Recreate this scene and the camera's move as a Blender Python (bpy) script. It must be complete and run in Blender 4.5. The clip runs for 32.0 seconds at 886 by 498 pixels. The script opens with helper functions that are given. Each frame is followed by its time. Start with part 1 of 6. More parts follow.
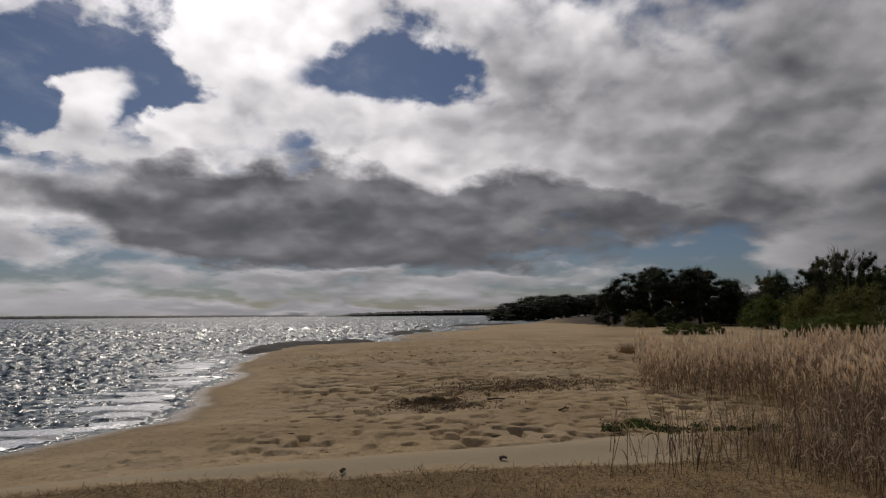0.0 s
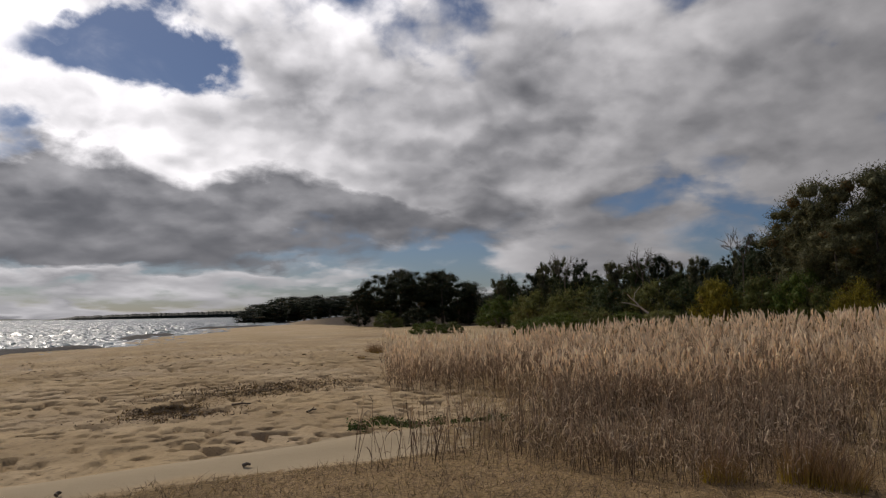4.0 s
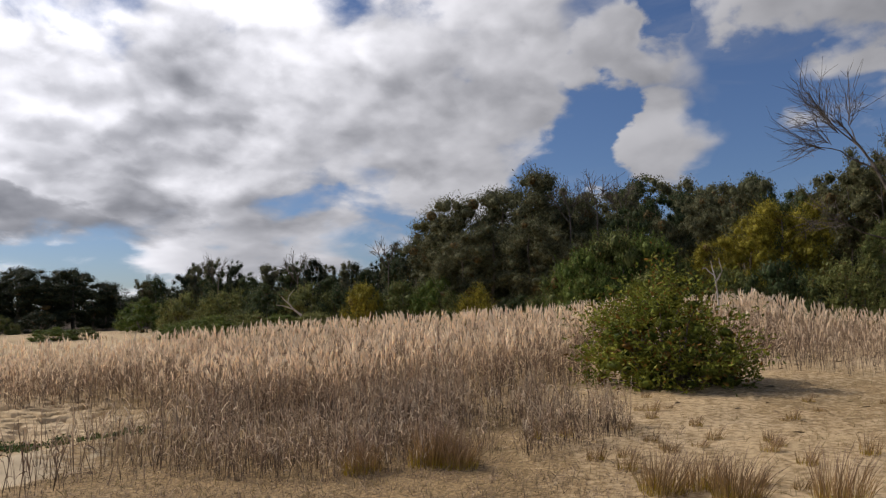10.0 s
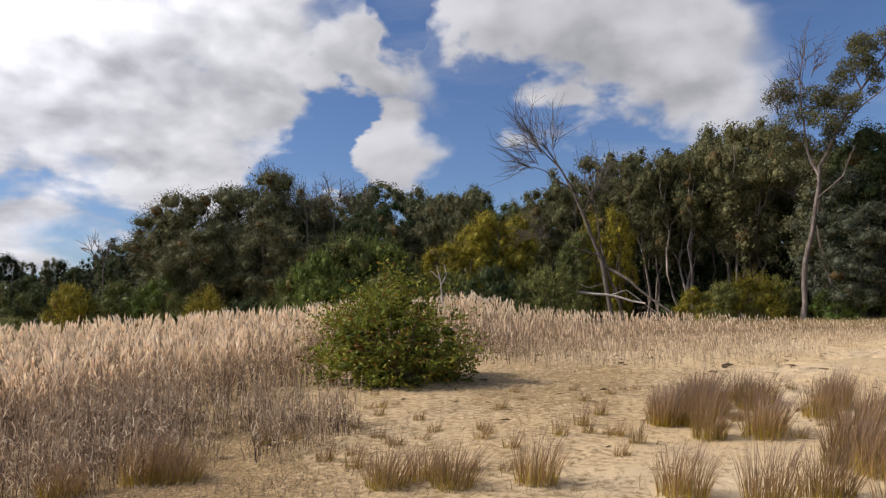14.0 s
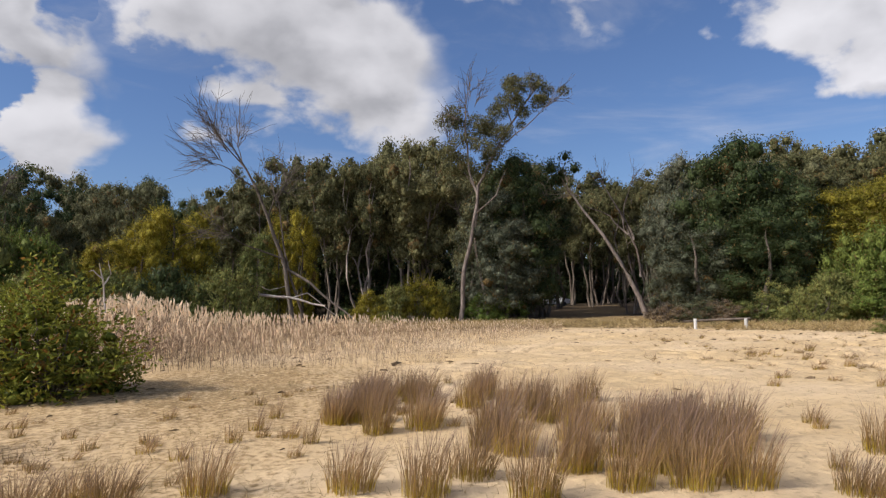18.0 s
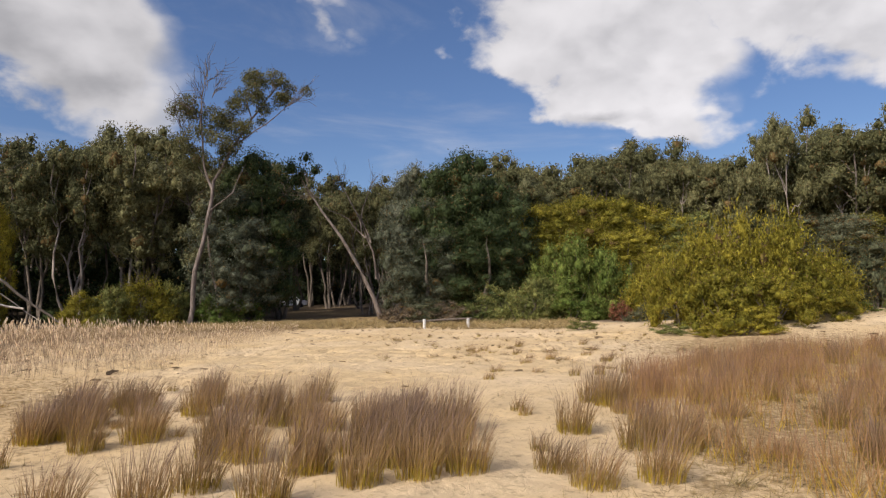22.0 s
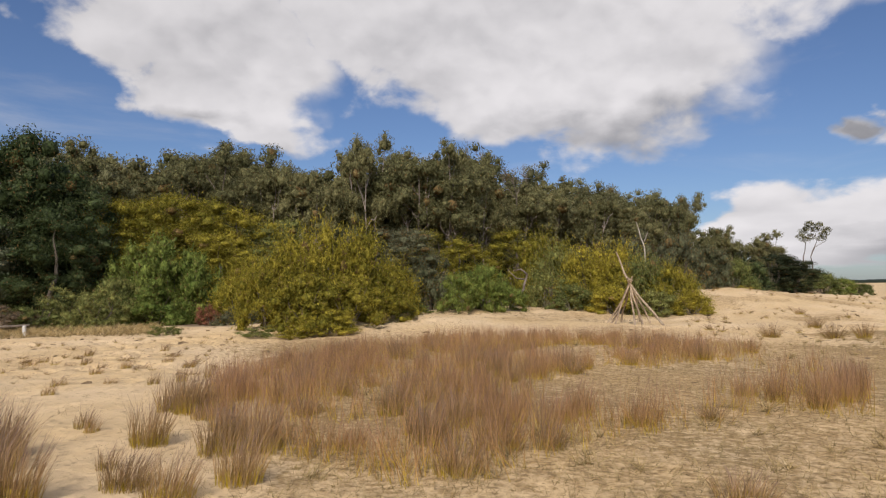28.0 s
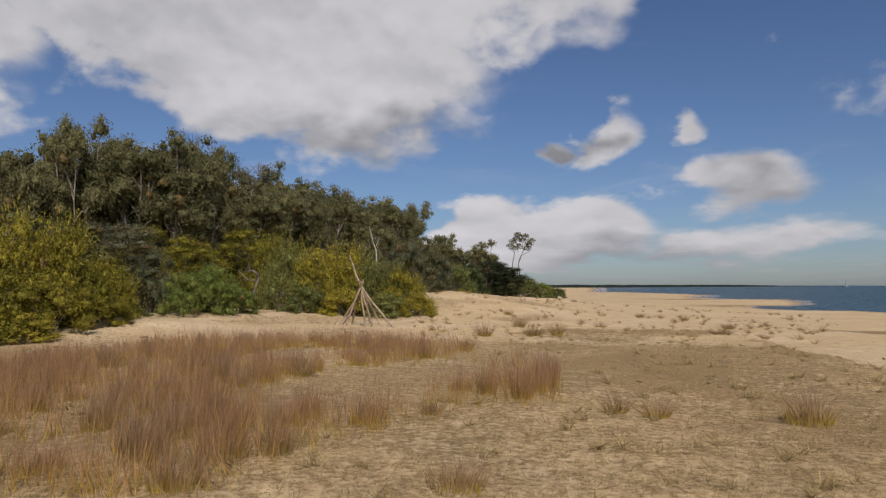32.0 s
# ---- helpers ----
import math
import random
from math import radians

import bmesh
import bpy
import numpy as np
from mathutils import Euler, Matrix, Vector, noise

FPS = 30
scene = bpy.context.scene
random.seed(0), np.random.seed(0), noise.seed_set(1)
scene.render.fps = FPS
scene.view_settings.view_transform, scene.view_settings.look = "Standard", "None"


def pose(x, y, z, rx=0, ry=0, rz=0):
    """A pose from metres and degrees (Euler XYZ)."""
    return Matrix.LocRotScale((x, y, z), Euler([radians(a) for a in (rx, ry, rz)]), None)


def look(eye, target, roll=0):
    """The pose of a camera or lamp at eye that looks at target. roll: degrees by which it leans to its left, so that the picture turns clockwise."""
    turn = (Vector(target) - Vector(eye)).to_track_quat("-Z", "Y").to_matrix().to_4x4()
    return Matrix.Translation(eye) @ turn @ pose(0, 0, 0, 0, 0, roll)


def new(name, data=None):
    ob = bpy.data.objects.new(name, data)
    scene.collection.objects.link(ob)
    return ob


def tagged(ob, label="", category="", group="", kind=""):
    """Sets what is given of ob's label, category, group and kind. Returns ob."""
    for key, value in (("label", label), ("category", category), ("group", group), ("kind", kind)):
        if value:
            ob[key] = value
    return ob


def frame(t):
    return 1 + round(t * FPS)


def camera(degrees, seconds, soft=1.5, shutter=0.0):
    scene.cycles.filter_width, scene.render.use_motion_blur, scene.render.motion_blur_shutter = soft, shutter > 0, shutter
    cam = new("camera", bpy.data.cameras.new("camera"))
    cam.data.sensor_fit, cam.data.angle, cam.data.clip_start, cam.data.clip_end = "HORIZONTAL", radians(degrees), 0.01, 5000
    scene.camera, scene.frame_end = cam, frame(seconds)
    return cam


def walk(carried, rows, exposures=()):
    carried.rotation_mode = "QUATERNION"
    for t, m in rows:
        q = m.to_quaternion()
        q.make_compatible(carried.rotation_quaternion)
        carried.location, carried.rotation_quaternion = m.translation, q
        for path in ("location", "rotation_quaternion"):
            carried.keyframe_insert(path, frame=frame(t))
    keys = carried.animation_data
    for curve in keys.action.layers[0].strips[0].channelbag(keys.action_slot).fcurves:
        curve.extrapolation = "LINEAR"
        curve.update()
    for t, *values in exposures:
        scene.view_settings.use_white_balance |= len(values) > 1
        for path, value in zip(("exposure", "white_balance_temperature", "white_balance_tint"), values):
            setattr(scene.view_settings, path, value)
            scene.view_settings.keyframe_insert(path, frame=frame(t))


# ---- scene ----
EYE = 1.7
cam = camera(65.7, 32.0, soft=1.25)
# seconds, tilt, lean, turn of a tripod head that pans to the right
ROWS = [
    (0.0, 95.48, 0.54, 0.00), (0.5, 95.43, 0.60, -2.36), (1.0, 95.42, 0.68, -4.96), (1.5, 95.41, 0.74, -7.40),
    (2.0, 95.38, 0.76, -10.17), (2.5, 95.35, 0.78, -13.26), (3.0, 95.35, 0.84, -15.47), (3.5, 95.33, 0.91, -17.89),
    (5.5, 95.24, 1.11, -28.47), (6.0, 95.18, 1.19, -31.15), (6.5, 95.13, 1.27, -33.52), (7.0, 95.10, 1.32, -35.79),
    (7.5, 95.09, 1.35, -37.85), (8.0, 95.07, 1.37, -39.79), (8.5, 95.04, 1.37, -41.70), (9.0, 95.02, 1.38, -43.70),
    (9.5, 94.98, 1.36, -46.02), (10.0, 94.94, 1.35, -48.64), (10.5, 94.89, 1.37, -51.42), (11.0, 94.83, 1.42, -54.17),
    (11.5, 94.77, 1.45, -57.08), (12.0, 94.71, 1.47, -59.70), (12.5, 94.65, 1.49, -62.51), (13.0, 94.60, 1.54, -65.18),
    (13.5, 94.56, 1.59, -67.80), (15.5, 94.32, 1.57, -79.75), (16.0, 94.25, 1.47, -83.60), (16.5, 94.19, 1.43, -87.20),
    (17.0, 94.14, 1.42, -90.47), (17.5, 94.08, 1.42, -93.56), (18.0, 94.03, 1.43, -96.52), (18.5, 93.98, 1.43, -99.14),
    (19.0, 93.94, 1.41, -101.65), (19.5, 93.89, 1.39, -104.02), (20.0, 93.85, 1.39, -106.59), (20.5, 93.79, 1.39, -109.32),
    (21.0, 93.74, 1.38, -111.94), (21.5, 93.68, 1.34, -114.77), (22.0, 93.64, 1.30, -118.14), (22.5, 93.60, 1.27, -121.29),
    (23.0, 93.56, 1.23, -124.13), (23.5, 93.52, 1.18, -127.01), (24.0, 93.49, 1.10, -130.13), (24.5, 93.47, 1.03, -133.32),
    (25.0, 93.45, 0.98, -136.15), (25.5, 93.41, 0.96, -139.40), (26.0, 93.38, 0.95, -142.06), (26.5, 93.35, 0.93, -144.50),
    (28.5, 93.30, 0.77, -153.84), (29.0, 93.28, 0.71, -156.44), (29.5, 93.26, 0.66, -159.18), (30.0, 93.25, 0.61, -162.05),
    (30.5, 93.24, 0.56, -165.02), (31.0, 93.23, 0.51, -168.03), (31.5, 93.24, 0.46, -170.81), (32.0, 93.27, 0.37, -173.38),
]
# the lens stands a little ahead of the pivot
walk(cam, [(t, pose(-0.05 * math.sin(radians(c)), 0.05 * math.cos(radians(c)), EYE, a, b, c)) for t, a, b, c in ROWS],
     exposures=[(0, -1.93, 6700, 13), (3, -1.59, 6700, 13), (6, -1.1, 6560, 13), (9, -0.68, 6440, 13), (13, -0.2, 6400, 13), (16, 0.03, 6400, 13), (20, 0.02, 6460, 13), (24, -0.1, 6720, 13), (28, -0.2, 6660, 13), (32, -0.56, 6540, 13)])

# ---- world and sun ----
SUN_AZ, SUN_EL = -17.0, 42.0


# bearings and heights in the lists below were sighted with a card that reads a little long and a level that is off by these degrees
CARD = 0.9931
LEVEL_AZ = [0, 8, 16, 31, 38, 44, 60, 68, 87, 97, 104, 112, 121, 130, 154, 162, 171, 180]
LEVEL_OFF = [-0.21, -0.15, -0.11, -0.24, -0.21, -0.14, -0.09, -0.04, 0.03, 0.13, 0.2, 0.25, 0.29, 0.33, 0.34, 0.28, 0.14, 0.05]


def level(az):
    return np.interp(az, LEVEL_AZ, LEVEL_OFF)


def reach(az, d):
    """True distance of a thing sighted on the ground at a bearing and a distance."""
    k = -np.tan(np.radians(level(az))) / EYE / (1 + (d / 200) ** 2)
    return d / (1 + k * d)


def around(az, d):
    """Plan place at a sighted bearing (degrees clockwise from +y) and distance."""
    true, a = reach(az, d), np.radians(az * CARD)
    return true * np.sin(a), true * np.cos(a)


def lift(az, el, d):
    """Height over the lens of a sight line at a bearing and a height."""
    return float(reach(az, d)) * math.tan(radians(el + float(level(az))))


class Nodes:
    """Short hand for node trees."""

    def __init__(self, tree):
        self.tree = tree
        tree.nodes.clear()

    def add(self, kind, *inputs):
        n = self.tree.nodes.new(kind)
        for i, v in enumerate(inputs):
            self.put(n.inputs[i], v)
        return n

    def put(self, socket, v):
        if v is None:
            return
        if isinstance(v, bpy.types.NodeSocket):
            self.tree.links.new(v, socket)
        elif isinstance(v, bpy.types.Node):
            self.tree.links.new(v.outputs[0], socket)
        else:
            socket.default_value = v

    def math(self, op, a, b=None, c=None, clamp=False):
        n = self.add("ShaderNodeMath", a, b, c)
        n.operation, n.use_clamp = op, clamp
        return n.outputs[0]

    def vec(self, op, a, b=None):
        n = self.add("ShaderNodeVectorMath", a, b)
        n.operation = op
        return n.outputs["Value"] if op in ("LENGTH", "DOT_PRODUCT") else n.outputs[0]

    def scaled(self, a, f):
        n = self.add("ShaderNodeVectorMath", a)
        n.operation = "SCALE"
        self.put(n.inputs["Scale"], f)
        return n.outputs[0]

    def named(self, name):
        n = self.add("ShaderNodeAttribute")
        n.attribute_name = name
        return n.outputs["Fac"]

    def noise(self, co, scale, detail=4.0, rough=0.55, dist=0.0):
        n = self.add("ShaderNodeTexNoise")
        self.put(n.inputs["Vector"], co)
        n.inputs["Scale"].default_value, n.inputs["Detail"].default_value = scale, detail
        n.inputs["Roughness"].default_value, n.inputs["Distortion"].default_value = rough, dist
        return n

    def puffs(self, co, scale, soft=0.5, detail=2.0):
        """Rounded billows, 1 at their tops."""
        n = self.add("ShaderNodeTexVoronoi")
        n.feature, n.normalize = "SMOOTH_F1", True
        self.put(n.inputs["Vector"], co)
        n.inputs["Scale"].default_value, n.inputs["Detail"].default_value = scale, detail
        n.inputs["Roughness"].default_value, n.inputs["Smoothness"].default_value = 0.55, soft
        return self.math("SUBTRACT", 1.0, n.outputs["Distance"])

    def ramp(self, f, lo, hi, a=0.0, b=1.0, smooth=True):
        n = self.add("ShaderNodeMapRange", f, lo, hi, a, b)
        n.interpolation_type = "SMOOTHSTEP" if smooth else "LINEAR"
        return n.outputs[0]

    def mix(self, f, a, b, blend="MIX"):
        n = self.add("ShaderNodeMix")
        n.data_type, n.blend_type = "RGBA", blend
        self.put(n.inputs["Factor"], f)
        for s, v in ((n.inputs[6], a), (n.inputs[7], b)):
            self.put(s, (*v, 1.0) if isinstance(v, tuple) and len(v) == 3 else v)
        return n.outputs[2]


world = bpy.data.worlds.new("sky")
scene.world = world
world.use_nodes = True
W = Nodes(world.node_tree)
sky = W.add("ShaderNodeTexSky")
sky.sky_type, sky.sun_disc, sky.sun_elevation, sky.sun_rotation = "NISHITA", False, radians(SUN_EL), radians(SUN_AZ)
sky.altitude, sky.air_density, sky.dust_density, sky.ozone_density = 10, 1.0, 0.6, 2.5
way = W.add("ShaderNodeTexCoord").outputs["Generated"]
MID = 80.0
turned = W.add("ShaderNodeVectorRotate", way)
turned.rotation_type = "Z_AXIS"
turned.inputs["Angle"].default_value = radians(MID)
sep = W.add("ShaderNodeSeparateXYZ", turned)
bearing = W.math("MULTIPLY", W.math("ARCTAN2", sep.outputs[0], sep.outputs[1]), 180 / math.pi)
height = W.math("MULTIPLY", W.math("ARCSINE", sep.outputs[2]), 180 / math.pi)
# billows, flattened towards the skyline, and the same seen a step nearer to the sun
rise = W.math("MAXIMUM", sep.outputs[2], 0.0)
rise = W.math("MULTIPLY_ADD", rise, 1.25, W.math("DIVIDE", W.math("MULTIPLY", rise, 0.5), W.math("ADD", rise, 0.08)))
deck = W.add("ShaderNodeCombineXYZ", sep.outputs[0], sep.outputs[1], rise).outputs[0]
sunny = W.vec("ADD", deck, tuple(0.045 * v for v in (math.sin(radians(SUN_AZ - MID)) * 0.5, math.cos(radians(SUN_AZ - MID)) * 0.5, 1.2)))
big = W.noise(deck, 4.6, 8.0, 0.48, 0.1)
lit = W.noise(sunny, 4.6, 8.0, 0.48, 0.1)
fine = W.noise(deck, 12.0, 8.0, 0.55, 0.2)
stir = W.vec("ADD", deck, W.scaled(W.vec("SUBTRACT", fine.outputs["Color"], (0.5, 0.5, 0.5)), 0.07))
billow = W.puffs(stir, 8.5)
billow_lit = W.puffs(W.vec("ADD", stir, tuple(0.03 * v for v in (math.sin(radians(SUN_AZ - MID)) * 0.5, math.cos(radians(SUN_AZ - MID)) * 0.5, 1.2))), 8.5)
warp = W.vec("MULTIPLY", W.vec("SUBTRACT", big.outputs["Color"], (0.5, 0.5, 0.5)), (22.0, 14.0, 0.0))
warp = W.vec("ADD", warp, W.vec("MULTIPLY", W.vec("SUBTRACT", fine.outputs["Color"], (0.5, 0.5, 0.5)), (7.0, 5.0, 0.0)))
flat = W.vec("ADD", W.add("ShaderNodeCombineXYZ", bearing, height, 0.0).outputs[0], warp)


calm = W.vec("ADD", W.add("ShaderNodeCombineXYZ", bearing, height, 0.0).outputs[0], W.scaled(warp, 0.5))


def patch(before, az, el, wide, high, lean=0.0, weight=1.0, field=None):
    """Adds one soft lobe at a bearing and height, in degrees, to a cloud field."""
    m = W.add("ShaderNodeMapping")
    m.vector_type = "TEXTURE"
    W.put(m.inputs["Vector"], field or flat)
    m.inputs["Location"].default_value, m.inputs["Scale"].default_value = (az * CARD - MID, el + float(level(az)), 0), (wide, high, 1)
    m.inputs["Rotation"].default_value = (0, 0, radians(lean))
    g = W.math("MULTIPLY_ADD", W.vec("LENGTH", m), -weight, weight)
    return g if before is None else W.math("MAXIMUM", before, g)


cover = patch(None, 10, 14, 46, 13)
cover = patch(cover, -25, 14.5, 8, 4.5, 35, 1.2)
cover = patch(cover, -11, 13.5, 9, 5, weight=1.2)
cover = patch(cover, 148, 23, 12, 7, 0, 1.2)
cover = patch(cover, -6, 8.5, 34, 6.5, weight=1.2)
cover = patch(cover, -12, 24, 26, 9)
cover = patch(cover, 30, 18, 34, 14)
cover = patch(cover, 48, 20, 24, 13, weight=0.8)
cover = patch(cover, -10, 2.5, 40, 2.6, weight=0.7)
cover = patch(cover, 30, 5.5, 24, 4.5, weight=0.8)
cover = patch(cover, 52, 17, 12, 12, weight=1.1)
cover = patch(cover, 63, 19, 10, 5.5)
cover = patch(cover, 66.4, 13, 5.4, 5)
cover = patch(cover, 87, 21, 13.5, 7.5, -20, 1.3)
cover = patch(cover, 80, 27, 12, 5)
cover = patch(cover, 110, 25, 5, 3, weight=0.5)
cover = patch(cover, 134, 19, 12, 7.5, -15, 1.4)
cover = patch(cover, 139, 13.2, 5, 2.8)
cover = patch(cover, 161, 19.5, 21, 9.5, -8, 1.5)
cover = patch(cover, 172, 26, 25, 9, 0, 1.4)
cover = patch(cover, 183, 3.6, 11, 3.3, 0, 1.3, calm)
cover = patch(cover, 200, 3.4, 14, 2.2, 0, 0.6, calm)
cover = patch(cover, 178, 5.0, 4.5, 2.4, 0, 1.3, calm)
cover = patch(cover, 188, 4.8, 5, 2.0, 0, 1.2, calm)
cover = patch(cover, 235, 22, 24, 12, weight=0.7)
cover = patch(cover, -70, 22, 30, 12, weight=0.8)
cover = patch(cover, 80, 65, 90, 18, weight=0.35)
holes = patch(None, -25, 18.5, 9, 6.5, 20, weight=2.2)
holes = patch(holes, -3, 20.2, 10, 4.2, -8, weight=1.35)
holes = patch(holes, -6, 22.4, 7, 2.6, 10, weight=1.0)
holes = patch(holes, 60.5, 13.0, 5, 6, 30, weight=1.4)
holes = patch(holes, 40, 7.0, 9, 1.6, weight=0.4)
holes = patch(holes, 49, 3.5, 8, 3, weight=0.6)
holes = patch(holes, 69, 24, 5, 6, weight=1.8)
grey = patch(None, -3, 7.9, 33, 5.2, weight=3.0)
grey = patch(grey, -14, 9.5, 9, 3.0, weight=1.6)
grey = patch(grey, 24, 16, 22, 14, weight=0.75)
grey = patch(grey, 45, 14, 24, 12, weight=0.5)
grey = patch(grey, 8, 7.6, 15, 3.6, weight=2.6)
grey = patch(grey, 24, 11, 13, 6, weight=1.1)
grey = patch(grey, 66, 19, 10, 6, weight=0.5)
grey = patch(grey, 88, 18, 14, 5, weight=0.5)
grey = patch(grey, 167, 12.2, 17, 3.6, -6, weight=0.75)
grey = patch(grey, 182, 12, 5, 2.4, weight=0.9)
grey = patch(grey, 192, 1.4, 16, 2.6, weight=1.0, field=calm)
grey = patch(grey, 200, 8, 7, 3.5, weight=0.5)
grey = patch(grey, -10, 2.0, 46, 3.0, weight=0.6)
grey = patch(grey, 134, 13.5, 7, 2, weight=0.7)
cover = patch(cover, -18, 46, 30, 16, weight=1.1)
puffs = patch(None, -26, 16.4, 5.4, 3.0, 30, 1.0)
puffs = patch(puffs, -30, 13.2, 6, 2.0, weight=1.0)
puffs = patch(puffs, 187.0, 11.8, 4.2, 2.2, 35, 1.0, calm)
puffs = patch(puffs, 183.4, 11.0, 2.2, 1.6, 0, 0.8, calm)
puffs = patch(puffs, 193.0, 12.2, 2.2, 1.9, 20, 1.0, calm)
puffs = patch(puffs, 199, 8.2, 7.0, 3.0, 0, 0.8, calm)
grey = patch(grey, 183.4, 11.0, 2.2, 1.6, 0, 1.4, calm)
grey = patch(grey, 10, 19, 14, 8, weight=0.55)
grey = patch(grey, 37, 7, 15, 6, weight=0.75)
body = W.math("MAXIMUM", W.math("SUBTRACT", cover, W.math("MAXIMUM", holes, 0.0)), puffs)
lumps = W.math("ADD", W.math("MULTIPLY", W.math("SUBTRACT", big.outputs[0], 0.5), 1.3), W.math("MULTIPLY", W.math("SUBTRACT", fine.outputs[0], 0.5), 0.7))
lumps = W.math("ADD", lumps, W.math("MULTIPLY", W.math("SUBTRACT", billow, 0.72), 1.1))
dense = W.math("ADD", body, lumps)
wisp = W.noise(W.vec("MULTIPLY", deck, (1.0, 1.0, 2.2)), 3.1, 7.0, 0.6, 0.6)
there = W.math("MAXIMUM", W.ramp(dense, 0.0, 0.44), W.ramp(wisp.outputs[0], 0.5, 0.85, 0.0, 0.45))
relief = W.math("MULTIPLY", W.math("SUBTRACT", lit.outputs[0], big.outputs[0]), 1.5)
calmer = W.ramp(height, 0.0, 10.0, 0.2, 1.0)
relief = W.math("MULTIPLY", relief, calmer)
shade = W.math("ADD", W.math("MINIMUM", W.math("MAXIMUM", grey, 0.0), 0.9), relief)
shade = W.math("ADD", shade, W.math("ADD", W.math("MULTIPLY", W.math("SUBTRACT", 0.5, fine.outputs[0]), 0.12), W.math("MULTIPLY", W.math("MULTIPLY", W.math("SUBTRACT", billow_lit, billow), 1.5), calmer)))
shade = W.ramp(shade, -0.52, 1.4)
# clouds scatter more light towards the eye near the sun
sx, sy = around(SUN_AZ, math.cos(radians(SUN_EL)))
near = W.vec("DOT_PRODUCT", way, (sx, sy, math.sin(radians(SUN_EL))))
glow = W.math("MULTIPLY_ADD", W.math("POWER", W.ramp(near, 0.15, 1.0, 0.0, 1.0, False), 2.3), 6.0, 1.0)
glow = W.math("SUBTRACT", glow, W.math("MULTIPLY", W.math("MULTIPLY", W.math("SUBTRACT", glow, 1.0), shade), 0.8))
cloud = W.mix(shade, (7.2, 7.2, 7.4), (1.6, 1.7, 1.95))
glow = W.math("ADD", glow, W.ramp(near, 0.0, -0.8, 0.0, 0.38))
cloud = W.scaled(cloud, glow)
blue = W.mix(1.0, sky.outputs[0], (0.72, 0.83, 1.03), "MULTIPLY")
air = W.mix(there, blue, cloud)
back = W.add("ShaderNodeBackground", air, 0.1)
W.add("ShaderNodeOutputWorld", back)

sun = new("sun", bpy.data.lights.new("sun", "SUN"))
sun.data.energy, sun.data.angle, sun.data.color = 4.2, radians(0.6), (1.0, 0.94, 0.84)
sun.matrix_world = look((sx * 100, sy * 100, 100 * math.sin(radians(SUN_EL))), (0, 0, 0))

# ---- materials ----


def material(name, rough=0.8, spec=0.3):
    m = bpy.data.materials.new(name)
    m.use_nodes = True
    k = Nodes(m.node_tree)
    p = k.add("ShaderNodeBsdfPrincipled")
    p.inputs["Roughness"].default_value, p.inputs["Specular IOR Level"].default_value = rough, spec
    out = k.add("ShaderNodeOutputMaterial", p)
    return m, k, p, out


def leaf_material(name, a, b, old=(0.2, 0.13, 0.05), share=0.06, rough=0.6):
    """Leaves in two greens by clump, by leaf and by plant, with some dead ones, letting a little light through."""
    m, k, p, out = material(name, rough, 0.12)
    a, b = [tuple(1.18 * v for v in c) for c in (a, b)]
    co = k.add("ShaderNodeTexCoord").outputs["Object"]
    isl = k.add("ShaderNodeNewGeometry").outputs["Random Per Island"]
    who = k.add("ShaderNodeObjectInfo").outputs["Random"]
    clump = k.noise(co, 1.7, 3.0)
    f = k.math("ADD", k.math("MULTIPLY", clump.outputs[0], 1.6), k.math("MULTIPLY", isl, 0.3))
    f = k.math("ADD", k.math("SUBTRACT", f, 0.6), k.math("MULTIPLY", k.math("SUBTRACT", who, 0.5), 0.5), clamp=True)
    c = k.mix(f, a, b)
    c = k.mix(k.math("LESS_THAN", k.math("FRACT", k.math("MULTIPLY", isl, 37.3)), share), c, old)
    # shade in gaps and light on sprays painted by noise, finer than a leaf cluster
    gap_shade = k.noise(k.vec("MULTIPLY", co, (1.0, 1.0, 0.7)), 7.5, 4.0, 0.68)
    c = k.scaled(c, k.ramp(gap_shade.outputs[0], 0.38, 0.64, 0.5, 1.3))
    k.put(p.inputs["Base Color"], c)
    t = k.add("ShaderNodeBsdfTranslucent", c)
    mx = k.add("ShaderNodeMixShader", 0.3, p.outputs[0], t.outputs[0])
    k.put(out.inputs[0], mx)
    return m


def bark_material(name, a, b, scale=6.0):
    m, k, p, out = material(name, 0.85, 0.2)
    co = k.add("ShaderNodeTexCoord").outputs["Object"]
    st = k.vec("MULTIPLY", co, (1.0, 1.0, 0.25))
    n = k.noise(st, scale, 6.0, 0.65)
    w = k.noise(co, 0.8, 3.0)
    c = k.mix(k.ramp(n.outputs[0], 0.3, 0.7), a, b)
    c = k.mix(k.math("MULTIPLY", k.ramp(w.outputs[0], 0.45, 0.7), 0.5), c, (0.08, 0.06, 0.05))
    k.put(p.inputs["Base Color"], c)
    k.put(p.inputs["Normal"], bump(k, n.outputs[0], 0.5, 0.03))
    return m


def bump(k, h, strength, dist):
    b = k.add("ShaderNodeBump")
    b.inputs["Strength"].default_value, b.inputs["Distance"].default_value = strength, dist
    k.put(b.inputs["Height"], h)
    return b.outputs[0]


